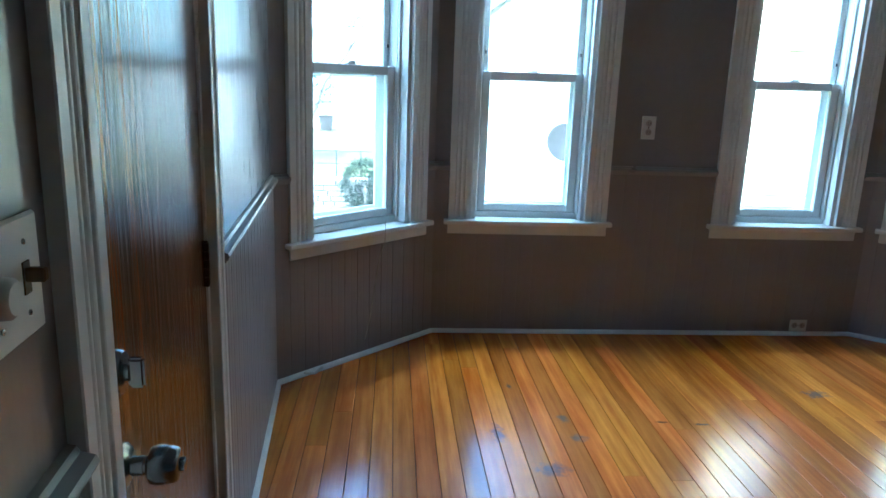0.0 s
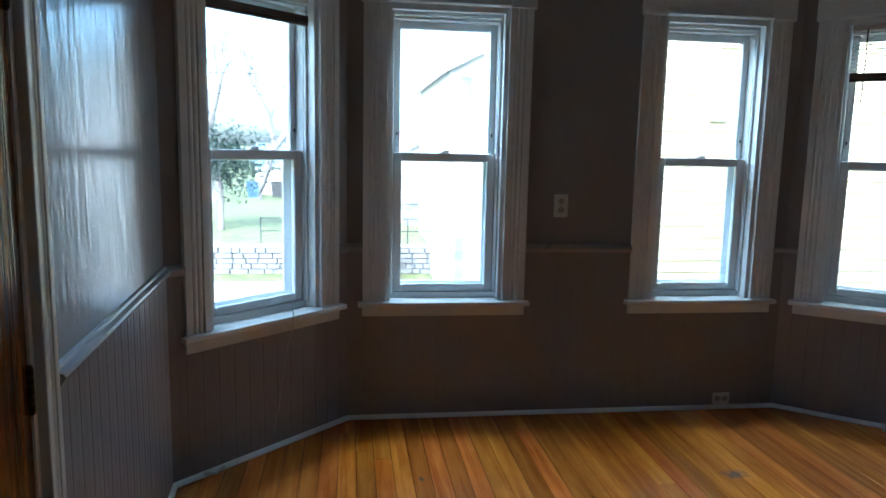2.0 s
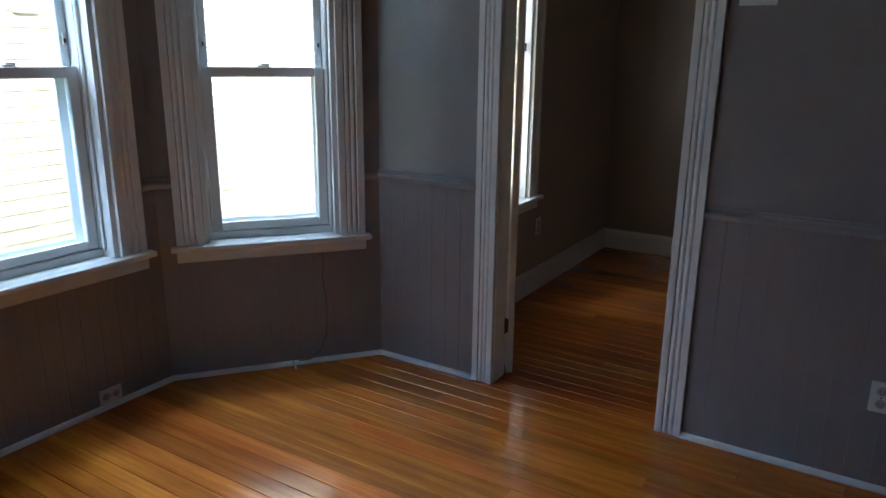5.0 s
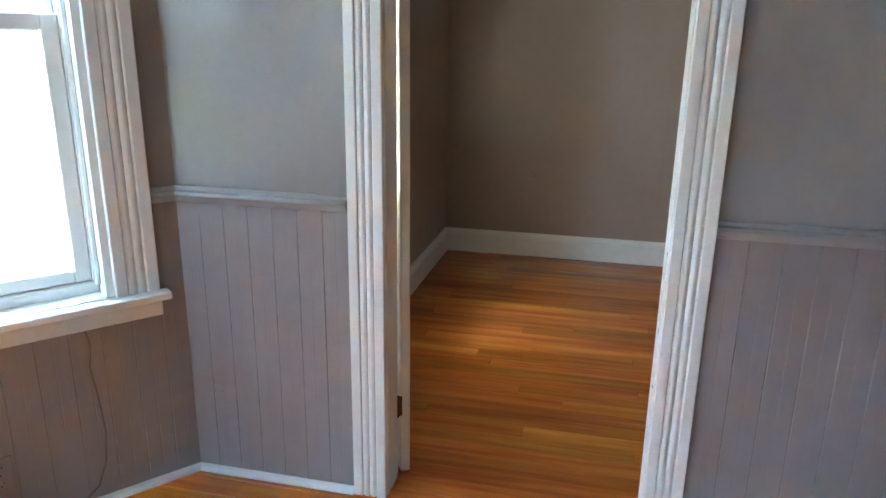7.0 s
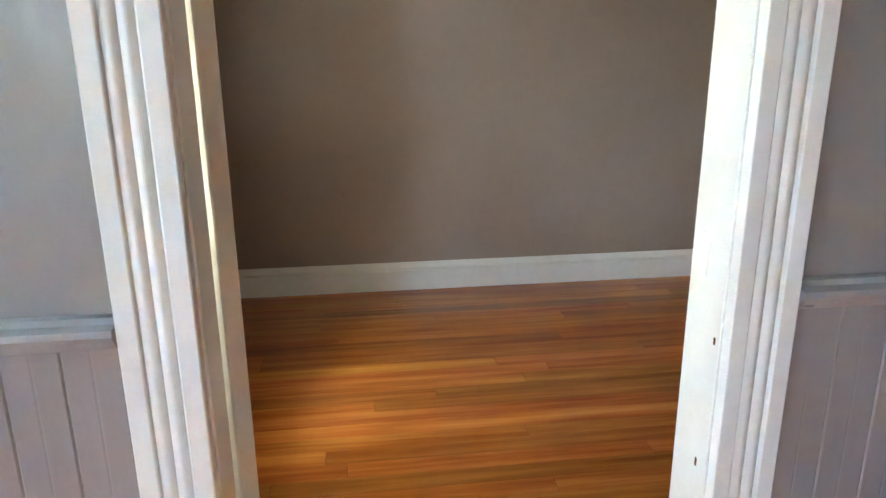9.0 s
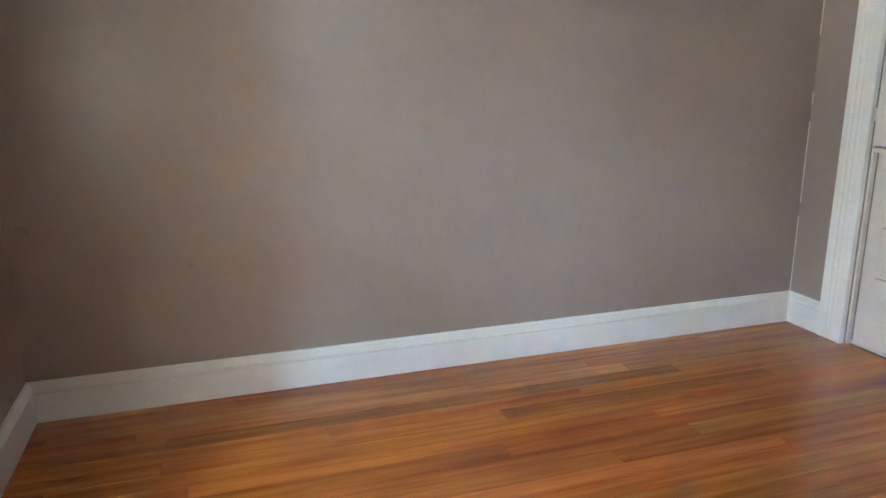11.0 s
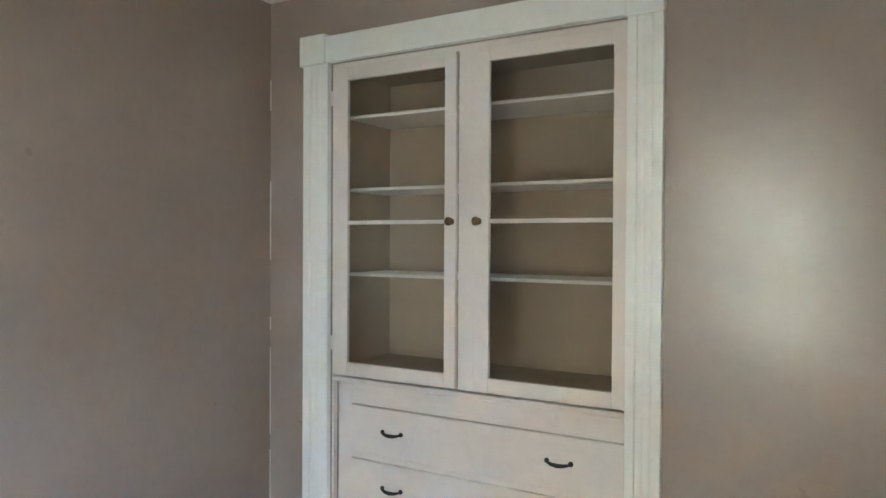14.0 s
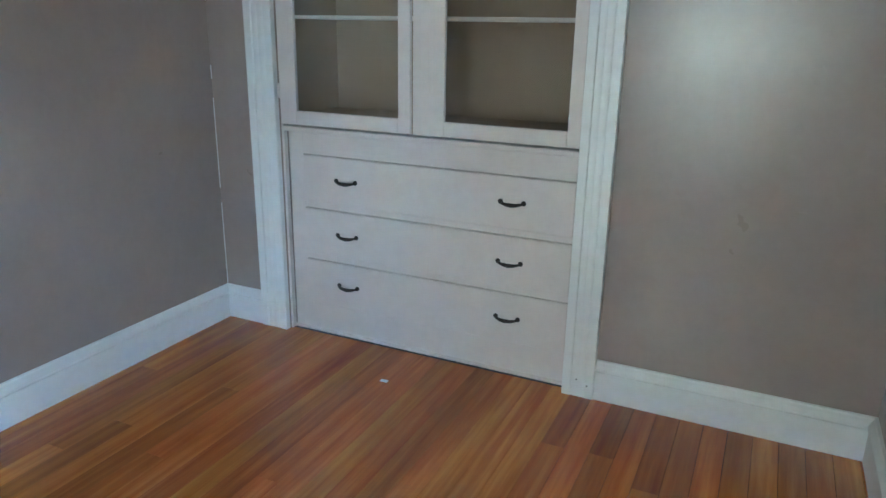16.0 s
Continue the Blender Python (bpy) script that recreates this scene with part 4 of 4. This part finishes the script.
white_house = gable_house("white_house", 3.05, 9.4, 18.0, 27.0, GZ, 3.85, 5.49, SIDING_W, ROOF_GREY, "tall white clapboard house with a low gabled roof", [(3.53, 3.05, 0.42, 0.62), (4.75, 3.05, 0.6, 0.9), (3.45, -2.9, 0.3, 1.6), (4.75, -0.5, 0.6, 1.4)], over=0.15)
clapboards(white_house, 0.0, 6.35, 0.2, 6.95, 0.13, SIDING_W, Matrix.Identity(4), [(0.15, 0.80, 6.1, 7.05), (1.25, 2.15, 6.1, 7.3), (0.15, 0.65, 0.1, 2.1), (1.25, 2.15, 2.5, 4.3)])
gable_house("white_bungalow", 1.55, 4.9, 30.0, 38.0, UPPER, 0.55, 1.65, SIDING_W, ROOF_GREY, "small white clapboard bungalow with a low gable", [(2.7, -0.62, 0.4, 0.8)], True, ((2.75, 33.0, 2.35),))
gable_house("green_roofed_house", 2.3, 6.8, 45.0, 53.0, UPPER, 2.0, 3.9, SIDING_W, ROOF_GREEN, "far house with a wide grey-green shingle roof", [(3.4, 0.3, 0.8, 1.1), (5.2, 0.3, 0.8, 1.1)], False, ((3.2, 49.0, 4.6), (6.2, 49.0, 4.7)))
gable_house("white_garage", -6.5, 0.9, 47.0, 53.0, UPPER, 0.1, 1.4, SIDING_W, ROOF_GREEN, "low far garage with a grey roof", [(-1.2, -1.6, 0.8, 0.8)], False)
shed = gable_house("garden_shed", 3.5, 5.3, 27.9, 29.5, UPPER, -0.15, 0.45, SIDING_W, ROOF_GREY, "small white garden shed with a pale teal door", [])
part("shed_door", boxes((0.25, 1.1, -0.04, -0.005, 0.05, 1.75), bevel=0.01), TEAL, shed)

bulk = thing("cellar_bulkhead", pose(2.0, 15.6, GZ), "grey sloping cellar bulkhead doors on the ground", "hatch")
part("side", profile([(0, 0), (1.7, 0), (1.7, 0.55)], 0.0, 1.2, "x"), PAVING, bulk)
part("hatch_door", place(boxes((0.02, 0.585, 0, 1.76, 0.0, 0.04), bevel=0.006), pose(0, 0.0, 0.02, 17.93, 0, 0)), STONE, bulk)
part("hatch_door", place(boxes((0.615, 1.18, 0, 1.76, 0.0, 0.04), bevel=0.006), pose(0, 0.0, 0.02, 17.93, 0, 0)), STONE, bulk)


def leaf_cloud(n, shape, size, seed):
    """Many small leaf blades over a rough volume, as one mesh."""
    r = random.Random(seed)
    verts, faces = [], []
    for _ in range(n):
        p = shape(r)
        d = Vector((r.uniform(-1, 1), r.uniform(-1, 1), r.uniform(-0.6, 1))).normalized()
        s = d.orthogonal().normalized()
        k = size * r.uniform(0.6, 1.4)
        i = len(verts)
        verts += [p - s * k * 0.4, p + d * k * 0.6 - s * k * 0.1, p + d * k * 1.5, p + s * k * 0.4 + d * k * 0.3]
        faces.append((i, i + 1, i + 2, i + 3))
    me = bpy.data.meshes.new("leaves")
    me.from_pydata([tuple(v) for v in verts], [], faces)
    me.materials.append(LEAF)
    return me


def blob(rx, rz, cz):
    def shape(r):
        a, u = r.uniform(0, 2 * math.pi), r.uniform(-1, 1)
        k = r.uniform(0.75, 1.0) * (1 + 0.09 * math.sin(3 * a + 4 * u))
        q = math.sqrt(1 - u * u)
        return Vector((rx * k * q * math.cos(a), rx * k * q * math.sin(a), cz + rz * k * u))
    return shape


def shrub(x, y, z, rx, rz, seed, label):
    s = thing("shrub", pose(x, y, z), label, "shrub", "evergreen shrubs")
    part("trunk", tube([(0, 0, -0.05), (0.02, 0, rz * 0.8), (0.0, 0.03, rz * 1.3)], [0.09, 0.06, 0.02]), BARK, s)
    crown = new("crown", leaf_cloud(5200, blob(rx, rz, rz), 0.055, seed))
    crown.parent = s


shrub(-1.15, 20.9, GZ + 0.01, 0.95, 0.98, 11, "round clipped evergreen shrub on the lawn")
shrub(0.3, 20.2, GZ + 0.01, 1.45, 1.15, 12, "broad dark evergreen bush below the stone wall")


def spread_crown(r):
    a, u = r.uniform(0, 2 * math.pi), r.uniform(-1, 1)
    k = r.uniform(0.3, 1.0) * (1 + 0.3 * math.sin(4 * a + 3 * u))
    q = math.sqrt(1 - u * u)
    return Vector((2.3 * k * q * math.cos(a), 2.0 * k * q * math.sin(a), 3.0 + 1.5 * u * k + 0.25 * math.sin(7 * a)))


pine = thing("evergreen_tree", pose(-5.4, 27.0, UPPER), "dark spreading evergreen tree on the upper lawn", "tree")
part("trunk", tube([(0, 0, -0.1), (0.03, 0, 1.5), (0, 0.02, 4.6)], [0.14, 0.11, 0.03]), BARK, pine)
cr = new("crown", leaf_cloud(4200, spread_crown, 0.11, 15))
cr.parent = pine


def bare_tree(x, y, z, height, seed, label):
    """Trunk and limbs that fork down to twigs."""
    r = random.Random(seed)
    t = thing("bare_tree", pose(x, y, z), label, "tree", "leafless trees")
    twigs = []

    def grow(p, d, length, rad, level):
        pts, rr = [p], [rad]
        for k in range(3):
            d = (d + Vector((r.uniform(-0.2, 0.2), r.uniform(-0.2, 0.2), r.uniform(-0.03, 0.15)))).normalized()
            p = p + d * length / 3
            pts.append(p)
            rr.append(rad * (1 - 0.16 * (k + 1)))
        twigs.append((level, tube(pts, rr, 7 if level < 2 else 4)))
        if level < 5:
            for _ in range(3 if level else 4):
                dd = (d * 1.0 + Vector((r.uniform(-0.8, 0.8), r.uniform(-0.8, 0.8), r.uniform(-0.1, 0.5)))).normalized()
                grow(p - d * length * r.uniform(0, 0.25), dd, length * r.uniform(0.55, 0.8), rad * 0.5, level + 1)

    grow(Vector((0, 0, -0.1)), Vector((0, 0, 1)), height * 0.33, height * 0.028, 0)
    part("trunk", merge(*[b for lv, b in twigs if lv == 0]), BARK, t)
    part("limbs", merge(*[b for lv, b in twigs if lv in (1, 2)]), BARK, t)
    part("twigs", merge(*[b for lv, b in twigs if lv > 2]), BARK, t)


bare_tree(-7.8, 40.0, UPPER, 15.0, 21, "tall leafless tree with forked grey limbs")
bare_tree(-5.7, 42.0, UPPER, 12.5, 22, "leafless tree with fine upright branches")
bare_tree(-11.5, 46.0, UPPER, 14.0, 23, "leafless tree at the back of the lawn")

for i, (x, y, mat, lab) in enumerate(((-6.2, 44.0, BLUE, "blue wheeled refuse bin on the upper lawn"), (-4.7, 44.5, WIRE, "black refuse bin on the upper lawn"), (2.9, 29.3, STONE, "grey refuse bin beside the white bungalow"))):
    b = thing("refuse_bin", pose(x, y, UPPER + 0.2 if y > 40 else UPPER + 0.06), lab, "bin", "refuse bins")
    part("body", profile([(-0.36, 0.0), (0.36, 0.0), (0.46, 1.0), (-0.46, 1.0)], -0.35, 0.35, "y"), mat, b)
    part("lid", boxes((-0.5, 0.5, -0.4, 0.4, 1.0, 1.07), bevel=0.03), mat, b)

for i, z in enumerate((3.9, 4.3, 4.9)):
    w = part("utility_wire", tube([(-30, 34, z + 0.6), (-12, 33, z), (6, 32, z + 0.1), (24, 31, z + 0.9)], 0.018, 5), WIRE)
    tagged(w, "dark overhead utility wire across the yards", "wire", "overhead wires")
for x, y in ((-30, 34), (24, 31)):
    p = thing("utility_pole", pose(x, y, UPPER), "weathered wooden utility pole", "pole", "utility poles")
    part("post", place(lathe([(0.15, -0.2), (0.11, 8.4)], 10), Matrix.Identity(4)), BARK, p)
    part("crossarm", boxes((-0.06, 0.06, -0.9, 0.9, 7.2, 7.35)), BARK, p)


# ---- floorboards ----
def floorboards(x0, x1, width, mat, seed, lengths, inside, gap):
    rnd = random.Random(seed)
    base = mesh_of("floorboard", profile([(gap, -0.02), (gap, -0.0016), (gap * 2.8, 0.0), (width - gap * 2.8, 0.0), (width - gap, -0.0016), (width - gap, -0.02)], 0.0, 1.0, "y"), mat)
    n = int(round((x1 - x0) / width))
    for i in range(n):
        x = x0 + i * width
        lo, hi = inside(x + width / 2)
        y = lo - rnd.uniform(0.0, lengths[0])
        while y < hi:
            e = min(y + rnd.uniform(*lengths), hi)
            if e - lo > 0.15:
                s = max(y, lo)
                ob = new("floorboard", base)
                ob.parent = floor
                ob.matrix_basis = Matrix.Translation((x, s, rnd.uniform(-0.0006, 0.0))) @ Matrix.Diagonal((1, e - s - 0.0012, 1, 1))
            y = e


def room_a(x):
    if x < 0:
        return -6.3, min(0.0, -0.73 + (x + 0.75) * 0.73 / 0.75) + 0.02
    if x > 2.5:
        return -6.3, -(x - 2.5) * 0.65 / 0.805 + 0.02
    return -6.3, 0.02


floorboards(-0.80, 3.43, 0.0846, FLOOR_A, 3, (1.6, 3.4), room_a, 0.0009)
floorboards(3.43, 6.10, 0.0809, FLOOR_B, 7, (0.9, 2.4), lambda x: (-4.38, -0.85), 0.0004)
